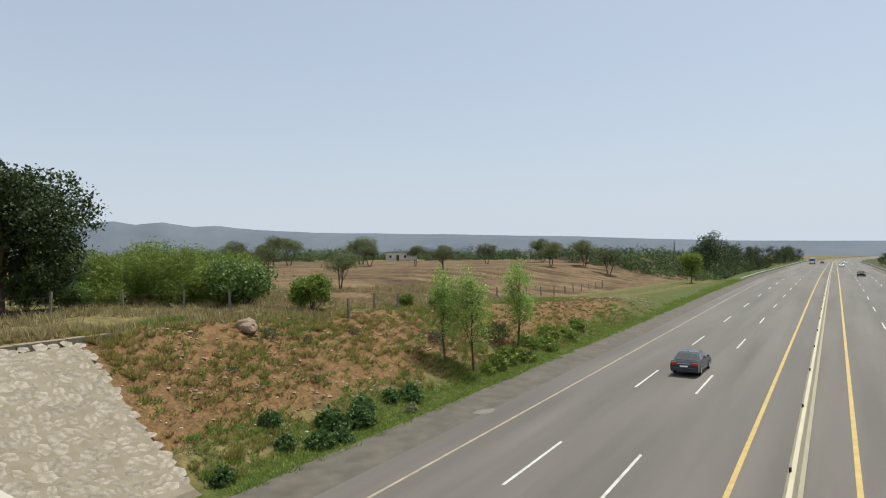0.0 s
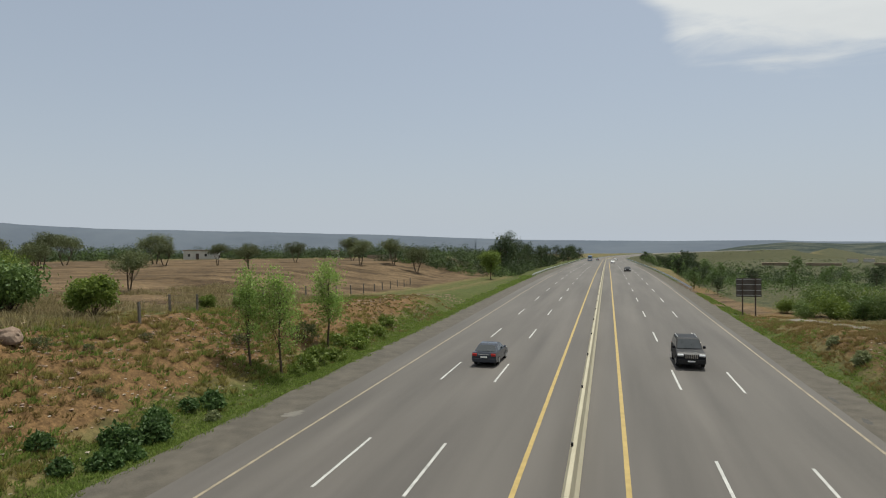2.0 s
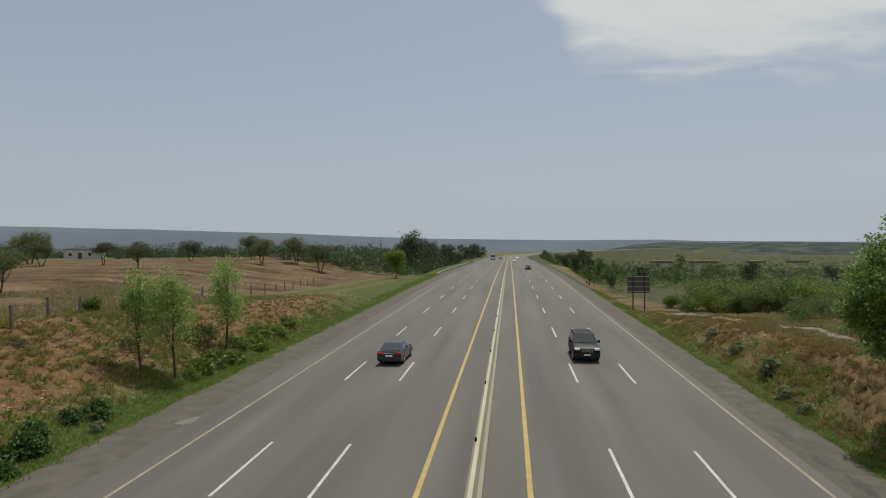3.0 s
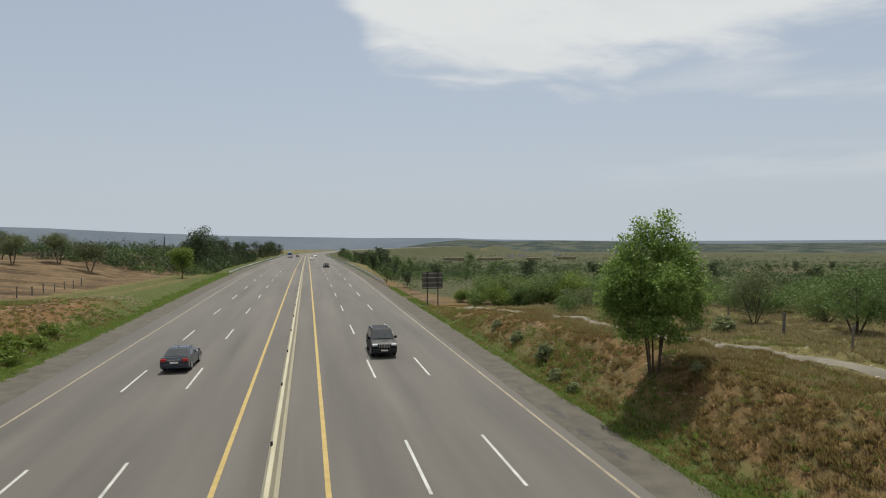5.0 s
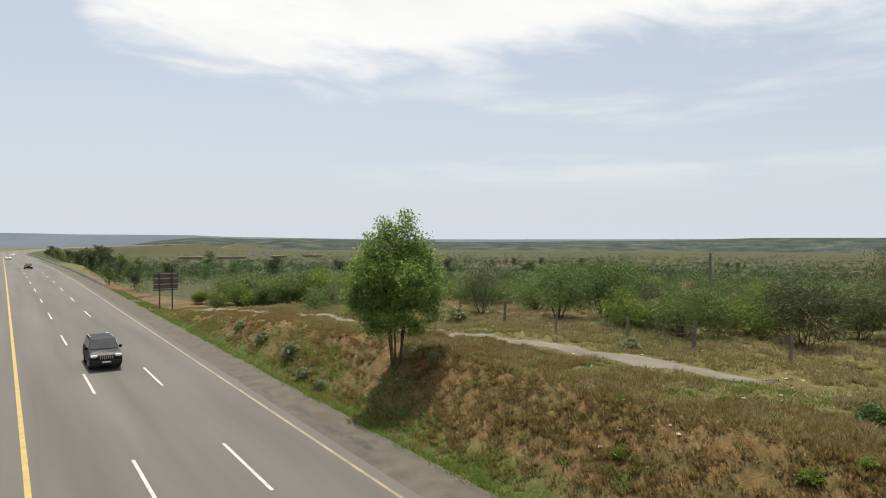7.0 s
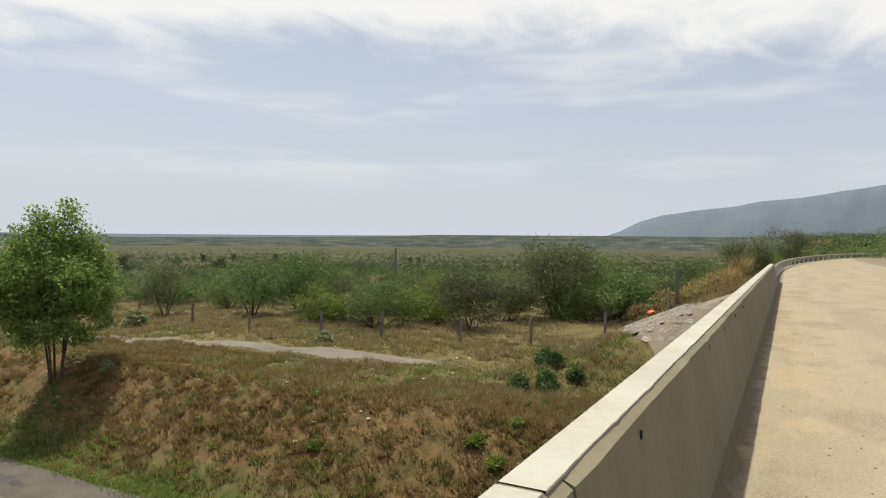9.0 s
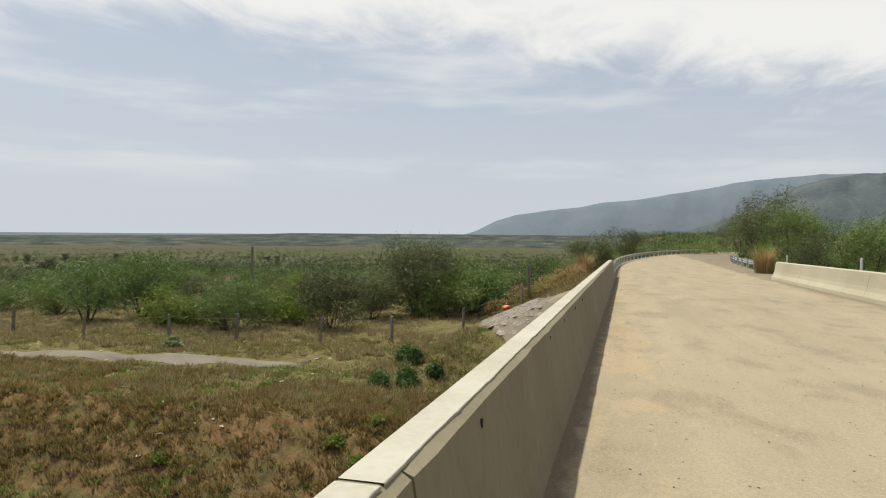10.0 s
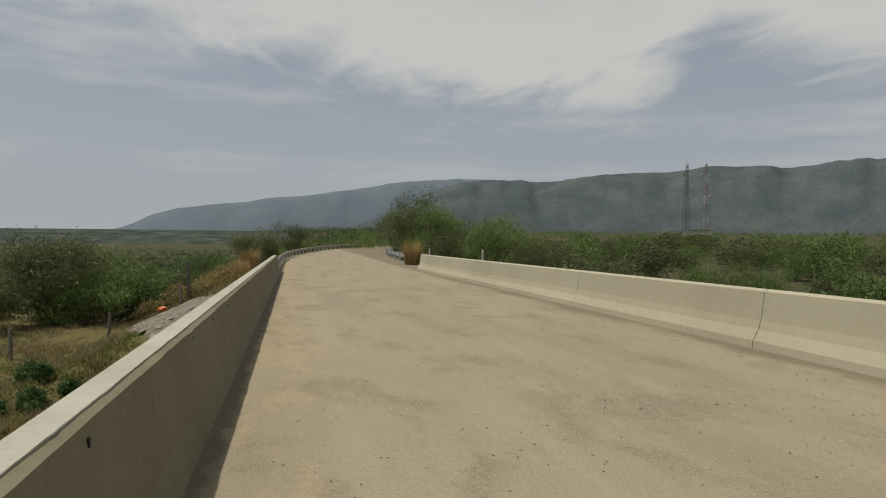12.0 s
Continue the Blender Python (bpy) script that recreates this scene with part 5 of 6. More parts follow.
tufts("bunch_grass", "rounded dark tufts of bunch grass on the red bank", 850, (-29.5, -19.5, 15, 60), GRASS_OLIVE, 49,
      lambda x, y: patchy(x, y, 0.5, 0.45), (0.18, 0.36), 0.2, 60, 0.022)
tufts("weed_tufts", "low green weeds on the cut bank", 420, (15.8, 24, 3, 80), GRASS_GREEN, 39,
      lambda x, y: patchy(x, y, 0.4, 0.35), (0.1, 0.26), 0.18, 24, 0.03)
tufts("green_verge", "green grass along the motorway verge", 3200, (15.0, 18.5, 4, 110), GRASS_GREEN, 36,
      lambda x, y: patchy(x, y, 0.3, 0.75 - 0.25 * (x - 15.2)), (0.07, 0.24), 0.22, 20, 0.024)
tufts("plateau_grass", "short olive and green grass above the bank", 5500, (20, 34, -1, 70), GRASS_OLIVE, 37,
      lambda x, y: 0.0 if abs(x - path_at(y)) < 1.15 and y > 13 else patchy(x, y, 0.22, 0.62), (0.06, 0.17), 0.24, 20, 0.022)
tufts("plateau_grass", "low green weeds above the bank", 5500, (20, 34, -1, 70), GRASS_GREEN, 77,
      lambda x, y: 0.0 if abs(x - path_at(y)) < 1.15 and y > 13 else patchy(x, y, 0.18, 0.5), (0.05, 0.14), 0.24, 20, 0.022)
tufts("bunch_grass", "rounded straw tufts of bunch grass above the bank", 1100, (20.5, 38, 0, 50), GRASS_DRY, 78,
      lambda x, y: 0.0 if abs(x - path_at(y)) < 1.15 and y > 13 else patchy(x, y, 0.4, 0.5), (0.16, 0.36), 0.16, 50, 0.018)
tufts("plateau_grass", "dry straw grass along the east fence", 6500, (20, 48, -1, 75), GRASS_DRY, 38,
      lambda x, y: 0.0 if abs(x - path_at(y)) < 1.15 and y > 13 else patchy(x, y, 0.2, 0.5 + 0.3 * (28 < x < 33)), (0.10, 0.36), 0.24, 18, 0.02)


# ---------------------------------------------------------------- fences
def fence(places, label, group, height=1.5):
    """Square concrete posts with three slack wires between them."""
    ob = tagged(new("fence"), label, "fence", group)
    rnd = random.Random(len(places))
    tops = []
    for x, y in places:
        z = terrain(x, y)
        bm = bmesh.new()
        tilt = Euler((rnd.gauss(0, 0.03), rnd.gauss(0, 0.03), rnd.uniform(0, 1.5))).to_matrix().to_4x4()
        h = height * rnd.uniform(0.92, 1.05)
        vs = box(bm, -0.075, 0.075, -0.075, 0.075, -0.3, h, Matrix.Translation((x, y, z)) @ tilt)
        for v in vs[4:]:
            v.co = v.co.lerp(Vector((x, y, z + h)), 0.2)
        part("post", bm, POST, ob)
        tops.append(Vector((x, y, z)))
    for k in (0.35, 0.75, 1.2):
        for a, b in zip(tops, tops[1:]):
            bm = bmesh.new()
            mid = a.lerp(b, 0.5) + Vector((0, 0, k - 0.06))
            tube(bm, [a + Vector((0, 0, k)), mid, b + Vector((0, 0, k))], [0.008] * 3, 3)
            part("wire", bm, RUST, ob)
    return ob


fence([(-39.6, 10.5), (-39.4, 14.6), (-39.0, 18.9), (-37.6, 22.6), (-36.4, 26.2), (-34.6, 28.6)], "leaning concrete fence posts with slack wire on the west bank", "fences")
fence([(-26.1, 31.4), (-27.4, 35.7), (-27.3, 38.4), (-27.6, 43.5), (-28.5, 49), (-29.5, 55), (-30.5, 61), (-31.5, 67), (-32.5, 73), (-33.5, 80), (-34.5, 87), (-35.5, 94), (-36, 99), (-36.4, 104), (-36.8, 109), (-37.2, 114), (-37.6, 119)],
      "short dark fence posts along the ploughed field", "fences", 1.35)
fence([(44.2, 5.2), (39.0, 8.2), (34.1, 11.2), (32.2, 14.6), (31.2, 19.1), (31.0, 23.2), (30.6, 28.6), (30.8, 33.9), (31.0, 39.5), (31.3, 45.5), (31.6, 52), (32, 59)],
      "grey concrete fence posts with slack wire on the east side", "fences", 1.45)


def lone_post(x, y, h, w, label):
    bm = bmesh.new()
    box(bm, -w / 2, w / 2, -w / 2, w / 2, -0.4, h)
    bmesh.ops.bevel(bm, geom=bm.edges[:], offset=0.015, segments=1, affect="EDGES")
    ob = part("concrete_post", bm, POST)
    ob.location = (x, y, terrain(x, y))
    return tagged(ob, label, "post")


lone_post(45.6, 4.9, 2.6, 0.2, "tall grey concrete post on the embankment")
lone_post(80.0, 48.0, 6.1, 0.24, "concrete utility pole standing in the scrub")


# ---------------------------------------------------------------- stone pitching
def stone_mesh(seed, mat):
    """One flat rubble stone, about one unit across."""
    rnd = random.Random(seed)
    n = rnd.choice((5, 6, 7))
    ring = [(math.cos(i * math.tau / n + rnd.uniform(-0.25, 0.25)) * rnd.uniform(0.42, 0.58), math.sin(i * math.tau / n + rnd.uniform(-0.25, 0.25)) * rnd.uniform(0.42, 0.58)) for i in range(n)]
    vs = [(x, y, -0.3) for x, y in ring] + [(x, y, 0.06) for x, y in ring] + [(x * 0.78, y * 0.78, 0.12 + rnd.uniform(-0.02, 0.03)) for x, y in ring]
    fs = [tuple(range(2 * n, 3 * n))]
    for i in range(n):
        j = (i + 1) % n
        fs += [(i, j, n + j, n + i), (n + i, n + j, 2 * n + j, 2 * n + i)]
    return mesh_of("stone", vs, fs, mat)


STONES = [stone_mesh(i, STONE) for i in range(9)]
GREY_STONES = [stone_mesh(20 + i, STONE_GREY) for i in range(9)]


def slope_frame(x, y):
    e = 0.3
    nx = Vector((e * 2, 0, terrain(x + e, y, False) - terrain(x - e, y, False)))
    ny = Vector((0, e * 2, terrain(x, y + e, False) - terrain(x, y - e, False)))
    n = nx.cross(ny).normalized()
    return n.to_track_quat("Z", "Y").to_matrix().to_4x4()


def pitching(label, places, size, seed, shapes, lift, thick=0.26):
    """Rubble stones set in mortar on a slope."""
    rnd = random.Random(seed)
    ob = tagged(new("stone_pitching"), label, "stone pitching", kind="structure")
    for x, y in places:
        s = size * rnd.uniform(0.85, 1.25)
        o = new("stone", shapes[rnd.randrange(len(shapes))])
        o.parent = ob
        o.matrix_basis = Matrix.Translation((x, y, terrain(x, y, False) + lift)) @ slope_frame(x, y) @ Matrix.Rotation(rnd.uniform(0, 6.28), 4, "Z") @ Matrix.Diagonal((s, s * rnd.uniform(0.75, 1.1), thick * s, 1))
    return ob


def mortar_bed(name, xs, ys, parent, lift=0.09):
    vs = [(x, y, terrain(x, y, False) + (-0.5 if x in (xs[0], xs[-1]) or y in (ys[0], ys[-1]) else lift)) for y in ys for x in xs]
    w = len(xs)
    fs = [(j * w + i, j * w + i + 1, (j + 1) * w + i + 1, (j + 1) * w + i) for j in range(len(ys) - 1) for i in range(w - 1)]
    return part(name, mesh_of(name, vs, fs, MORTAR), None, parent)


rnd = random.Random(77)
west = [(x + rnd.uniform(-0.12, 0.12), y + rnd.uniform(-0.12, 0.12)) for x in np.arange(-26.6, -18.2, 0.47) for y in np.arange(6.2, 14.6, 0.5)][:300]
west_pitch = pitching("pale rubble stone pitching on the bank below the bridge", west, 0.53, 3, STONES, 0.232, 0.22)
mortar_bed("mortar_bed", list(np.arange(-27.0, -17.9, 0.5)), list(np.arange(-8, 14.9, 0.6)), west_pitch, 0.24)
bm = bmesh.new()
for y0 in np.arange(-6.0, 14.6, 2.0):
    box(bm, -27.5, -27.0, y0, y0 + 1.96, terrain(-27.2, y0 + 1, False) - 0.3, terrain(-27.2, y0 + 1, False) + 0.16)
part("coping", bm, MORTAR, west_pitch, "rough concrete coping along the top")["kind"] = "stuff"
east = []
for x in np.arange(26.2, 44.4, 0.52):
    for y in np.arange(max(2.6, pitch_head(x) + 0.2), pitch_foot(x) - 0.05, 0.5):
        east.append((x + rnd.uniform(-0.12, 0.12), y + rnd.uniform(-0.12, 0.12)))
east_pitch = pitching("pale grey rubble stone pitching on the embankment slope", east[:300], 0.36, 4, GREY_STONES, 0.042, 0.10)


def east_bed():
    """Mortar under the stones, running out into the grass at its foot."""
    vs, fs = [], []
    cols, k_n = list(np.arange(25.6, 44.9, 0.4)), 12
    for x in cols:
        for k in range(k_n + 1):
            y0 = pitch_head(x)
            y = y0 + (pitch_foot(x) - y0) * k / k_n
            out = k in (0, k_n) or x in (cols[0], cols[-1])
            vs.append((x, y, terrain(x, y, False) + (-0.12 if out else 0.035 + 0.02 * noise.noise((x, y, 3.0)))))
    for i in range(len(cols) - 1):
        for k in range(k_n):
            a = i * (k_n + 1) + k
            fs.append((a, a + k_n + 1, a + k_n + 2, a + 1))
    part("mortar_bed", mesh_of("mortar_bed", vs, fs, MORTAR), None, east_pitch)


east_bed()


# ---------------------------------------------------------------- rocks and rubble
def rock(x, y, sx, sy, sz, seed, label):
    bm = bmesh.new()
    bmesh.ops.create_icosphere(bm, subdivisions=3, radius=1.0)
    for v in bm.verts:
        k = 1 + 0.28 * noise.noise(v.co * 1.3 + Vector((seed, 0, 0))) + 0.1 * noise.noise(v.co * 4)
        v.co = Vector((v.co.x * sx * k, v.co.y * sy * k, max(-0.5, v.co.z) * sz * k))
    ob = part("boulder", bm, ROCK)
    ob.location = (x, y, terrain(x, y) + sz * 0.25)
    return tagged(ob, label, "rock")


rock(-26.3, 23.1, 0.72, 0.5, 0.5, 3.0, "large brown boulder on the crest of the bank")


def rubble(name, label, n, box_xy, mat, seed, size, keep=None, z_of=terrain):
    """Loose small stones lying about, joined."""
    rng = np.random.default_rng(seed)
    vs, fs = [], []
    k = 0
    while k < n:
        x, y = rng.uniform(box_xy[0], box_xy[1]), rng.uniform(box_xy[2], box_xy[3])
        if keep and rng.uniform() > keep(x, y):
            continue
        k += 1
        s = size * rng.uniform(0.5, 1.6)
        z = z_of(x, y)
        b = len(vs)
        for dx, dy, dz in ((1, 0, 0.1), (0, 1, 0.1), (-1, 0, 0.1), (0, -1, 0.1), (0.25, 0.1, 0.45), (0, 0, -0.5)):
            vs.append((x + s * (dx + rng.uniform(-0.3, 0.3)), y + s * (dy + rng.uniform(-0.3, 0.3)), z + s * (dz + rng.uniform(-0.1, 0.1))))
        fs += [(b, b + 1, b + 4), (b + 1, b + 2, b + 4), (b + 2, b + 3, b + 4), (b + 3, b, b + 4), (b + 1, b, b + 5), (b + 2, b + 1, b + 5), (b + 3, b + 2, b + 5), (b, b + 3, b + 5)]
    return tagged(new(name, mesh_of(name, vs, fs, mat)), label, "stones", kind="stuff")


rubble("rubble", "loose pale stones on the red bank", 1500, (-30, -19, 14.8, 75), PALE_STONE, 41, 0.07, lambda x, y: patchy(x, y, 0.3, 0.4))
rubble("clods", "red-brown clods of earth on the bank", 1500, (-30, -19, 14.8, 90), ROCK, 42, 0.11, lambda x, y: patchy(x, y, 0.25, 0.35))
rubble("rubble", "loose stones and clods on the east bank", 1100, (17, 33, 2, 80), PALE_STONE, 43, 0.07, lambda x, y: patchy(x, y, 0.3, 0.3))
rubble("grit", "dark grit and pebbles scattered on the bridge deck", 1500, (2.6, 26, -7.0, -0.2), PEBBLE, 44, 0.0075, None, lambda x, y: deck_z(x) + 0.0054 * (deck_y(x) + 4.62 - y) + 0.004)
rubble("grit", "pale grit scattered on the bridge deck", 900, (2.6, 16, -6.5, 0.1), PALE_STONE, 45, 0.010, None, lambda x, y: deck_z(x) + 0.0054 * (deck_y(x) + 4.62 - y))


# ---------------------------------------------------------------- path on the east bank
def build_path():
    vs, fs = [], []
    ys = np.arange(13.0, 75.0, 0.8)
    for y in ys:
        c = path_at(y)
        w = (0.85 + 0.4 * noise.noise((0, y * 0.35, 3))) * smooth(12.2, 16, y)
        for u in (-w, -w / 3, w / 3, w):
            vs.append((c + u, y, terrain(c + u, y) + (0.09 if abs(u) < w else 0.0)))
    for i in range(len(ys) - 1):
        for j in range(3):
            a = i * 4 + j
            fs.append((a, a + 1, a + 5, a + 4))
    return tagged(new("dirt_path", mesh_of("dirt_path", vs, fs, PATH)), "pale trodden dirt path along the bank crest", "path", kind="structure")


build_path()


# ---------------------------------------------------------------- weeds and shrubs near the road
def herb_model(seed, h, r, mat=None, leaf=0.14):
    rng = np.random.default_rng(seed)
    cs = []
    for i in range(70):
        d = rng.normal(0, 1, 3)
        d /= np.linalg.norm(d)
        d[2] = abs(d[2])
        cs.append((d[0] * r * 0.9, d[1] * r * 0.9, 0.1 + d[2] * h * rng.uniform(0.6, 0.95)))
    v, f = leaf_quads(rng, cs, 14, 0.12, leaf)
    limbs = [((0, 0, -0.1), cs[i], 0.02) for i in range(0, 70, 8)]
    return wood_meshes(rng, [], limbs), mesh_of("crown", v.tolist(), f.tolist(), mat or LEAF_HERB)


plant_all("weed_clump", "dark green broad-leaved weed clump on the verge", "plant", [herb_model(1, 1.0, 0.8), herb_model(2, 1.1, 0.9)],
          [(-18.6, 15.5, 0.65), (-18.4, 20.6, 0.8), (-18.0, 21.7, 0.65), (-19.2, 22.2, 0.85), (-18.9, 23.9, 0.9), (-19.6, 25.0, 0.65), (-19.3, 28.8, 0.75), (-19.7, 27.4, 0.5), (-19.2, 19.2, 0.55), (-20.6, 19.6, 0.55)],
          "verge weeds", 51)
plant_all("weed_clump", "dark green weed clump on the bank below the bridge", "plant", [herb_model(3, 1.05, 0.52, None, 0.09), herb_model(13, 0.9, 0.48, None, 0.09)],
          [(25.3, 7.5, 0.72), (25.9, 6.5, 0.78), (24.5, 8.4, 0.62), (26.7, 7.6, 0.78), (28.0, 8.4, 0.7), (24.6, 7.2, 0.5)], "bank weeds", 52)
plant_all("milkweed", "grey-green milkweed shrub with pale leaves", "plant", [herb_model(4, 1.0, 0.65, LEAF_GREY, 0.11)],
          [(17.2, 46, 0.75), (17.1, 39.8, 0.85), (16.3, 36.0, 0.65), (28.8, 21.3, 0.7), (28.2, 36.2, 0.95), (27.4, 38.0, 0.9), (16.2, 33.2, 0.55), (-18.2, 27.4, 0.5), (17.4, 52, 0.65), (19.6, 26.5, 0.4)], "milkweeds", 53)
plant_all("low_weed", "low bright green weeds on the cut bank", "plant", [herb_model(8, 0.5, 0.6, LEAF_LIGHT, 0.10)],
          [(19.4, 8.0, 0.5), (20.2, 6.8, 0.4), (18.4, 13.6, 0.5), (18.9, 7.0, 0.45), (22.4, 10.5, 0.4), (23.0, 12.5, 0.4)], "bank weeds", 57)
plant_all("verge_bush", "bright green leafy weeds under the saplings", "plant", [herb_model(5, 0.9, 1.0, LEAF_LIGHT, 0.12)],
          [(-19.4, 39.5, 0.9), (-19.6, 41.5, 1.0), (-19.0, 43.5, 0.9), (-20.2, 46.5, 1.0), (-19.4, 48.5, 0.9), (-20.3, 51, 1.0), (-19.2, 37.8, 0.7), (-19.6, 54, 0.9), (-20.2, 58, 0.8)], "verge weeds", 54)
plant_all("dry_shrub", "olive brown leafless shrub on the bank", "plant", [herb_model(6, 1.0, 0.8, LEAF_OLIVE, 0.06)],
          [(-21.5, 43.2, 1.3), (-22.6, 36.6, 0.8), (-24.5, 26.0, 0.35), (-22.0, 24.0, 0.35), (-23.8, 20.2, 0.3), (-25.6, 24.2, 0.6), (-24.6, 30.2, 0.5)], "bank shrubs", 55)
plant_all("dry_brush", "tangled brown dry brush on the embankment shoulder", "plant", [herb_model(16, 1.2, 1.0, GRASS_BANK, 0.07), herb_model(17, 1.0, 1.1, GRASS_OLIVE, 0.07)],
          [(40.5, 2.2, 1.0), (42.5, 2.8, 1.2), (44.5, 3.4, 1.2), (46.5, 3.6, 1.3), (46.2, 5.6, 1.1), (48.5, 4.6, 1.2), (38.5, 1.2, 0.8), (51, 3.2, 1.2), (47.5, 7.6, 0.9), (44.2, 1.6, 0.9)], "embankment scrub", 58)


def reed_clump(x, y, z, h, r, n, seed, label, mat=None):
    rng = np.random.default_rng(seed)
    vs, fs = [], []
    for i in range(n):
        a, q = rng.uniform(0, math.tau), r * 0.45 * math.sqrt(rng.uniform())
        b = Vector((math.cos(a) * q, math.sin(a) * q, -0.05))
        hh = h * rng.uniform(0.45, 1.0)
        lean = rng.uniform(0.1, 0.65) * r
        mid = b + Vector((math.cos(a) * lean * 0.4, math.sin(a) * lean * 0.4, hh * 0.65))
        tip = b + Vector((math.cos(a) * lean * 1.3, math.sin(a) * lean * 1.3, hh))
        s = Vector((-math.sin(a), math.cos(a), 0)) * 0.014
        k = len(vs)
        vs += [b - s, b + s, mid + s, mid - s, tip]
        fs += [(k, k + 1, k + 2, k + 3), (k + 3, k + 2, k + 4)]
    ob = new("reed_clump", mesh_of("reed_clump", vs, fs, mat or REED))
    ob.location = (x, y, z)
    return tagged(ob, label, "grass clump")


reed_clump(42.6, -9.6, deck_z(42.6) - 0.1, 2.0, 1.0, 420, 1, "tall straw-coloured reed clump at the parapet end")
reed_clump(43.8, -9.9, deck_z(43) - 0.1, 2.4, 0.9, 260, 3, "tall green reed clump at the parapet end", GRASS_GREEN)
reed_clump(50.5, 1.2, terrain(50.5, 1.2), 2.2, 1.2, 420, 2, "tall straw-coloured reed clump on the embankment")
reed_clump(47.5, 1.8, terrain(47.5, 1.8), 1.6, 1.2, 320, 4, "dry straw grass clump on the embankment")


# ---------------------------------------------------------------- road sign seen from behind
def road_sign():
    ob = tagged(new("road_sign"), "large square road sign seen from behind on two posts", "road sign")
    z0 = terrain(17.5, 82.0)
    bm = bmesh.new()
    box(bm, -1.4, 1.4, -0.03, 0.03, 2.35, 4.6)
    part("board", bm, SIGN_BACK, ob)
    for x in (-0.72, 0.72):
        bm = bmesh.new()
        box(bm, x - 0.07, x + 0.07, -0.18, -0.035, -0.6, 4.6)
        part("post", bm, RUST, ob)
    for z in (2.5, 3.1, 3.8, 4.4):
        bm = bmesh.new()
        box(bm, -1.35, 1.35, -0.10, -0.033, z, z + 0.07)
        part("rail", bm, STEEL, ob)
    ob.location = (17.55, 82.0, z0)


road_sign()


# ---------------------------------------------------------------- vehicles
def hull(profile, half, top_half, z_belt):
    """A body from a side profile (y, z), narrowed above the belt line."""
    bm = bmesh.new()
    z1 = max(z for _, z in profile)

    def w(z):
        return half if z <= z_belt else half + (top_half - half) * (z - z_belt) / max(0.01, z1 - z_belt)

    left = [bm.verts.new((-w(z), y, z)) for y, z in profile]
    right = [bm.verts.new((w(z), y, z)) for y, z in profile]
    bm.faces.new(left)
    bm.faces.new(right[::-1])
    for i in range(len(profile)):
        j = (i + 1) % len(profile)
        bm.faces.new((left[j], left[i], right[i], right[j]))
    bmesh.ops.recalc_face_normals(bm, faces=bm.faces[:])
    bmesh.ops.bevel(bm, geom=bm.edges[:], offset=0.04, segments=2, affect="EDGES", clamp_overlap=True)
    return bm


def wheel_of(parent, x, y, r):
    bm = bmesh.new()
    bmesh.ops.create_cone(bm, cap_ends=True, segments=20, radius1=r, radius2=r, depth=0.22, matrix=Matrix.Translation((x, y, r)) @ Matrix.Rotation(math.pi / 2, 4, "Y"))
    bmesh.ops.bevel(bm, geom=[e for e in bm.edges if len(e.link_faces) == 2 and max(len(f.verts) for f in e.link_faces) > 4], offset=0.03, segments=2, affect="EDGES")
    tyre = part("wheel", bm, TYRE, parent)
    bm = bmesh.new()
    bmesh.ops.create_cone(bm, cap_ends=True, segments=14, radius1=r * 0.62, radius2=r * 0.5, depth=0.24, matrix=Matrix.Translation((x, y, r)) @ Matrix.Rotation(math.pi / 2, 4, "Y"))
    part("rim", bm, STEEL, tyre)


def plain(name, pts, mat, parent, label=""):
    return part(name, mesh_of(name, pts, [tuple(range(len(pts)))], mat), None, parent, label)


def slab(name, x0, x1, y0, y1, z0, z1, mat, parent, label=""):
    bm = bmesh.new()
    box(bm, x0, x1, y0, y1, z0, z1)
    bmesh.ops.bevel(bm, geom=bm.edges[:], offset=min(x1 - x0, y1 - y0, z1 - z0) * 0.25, segments=1, affect="EDGES")
    return part(name, bm, mat, parent, label)


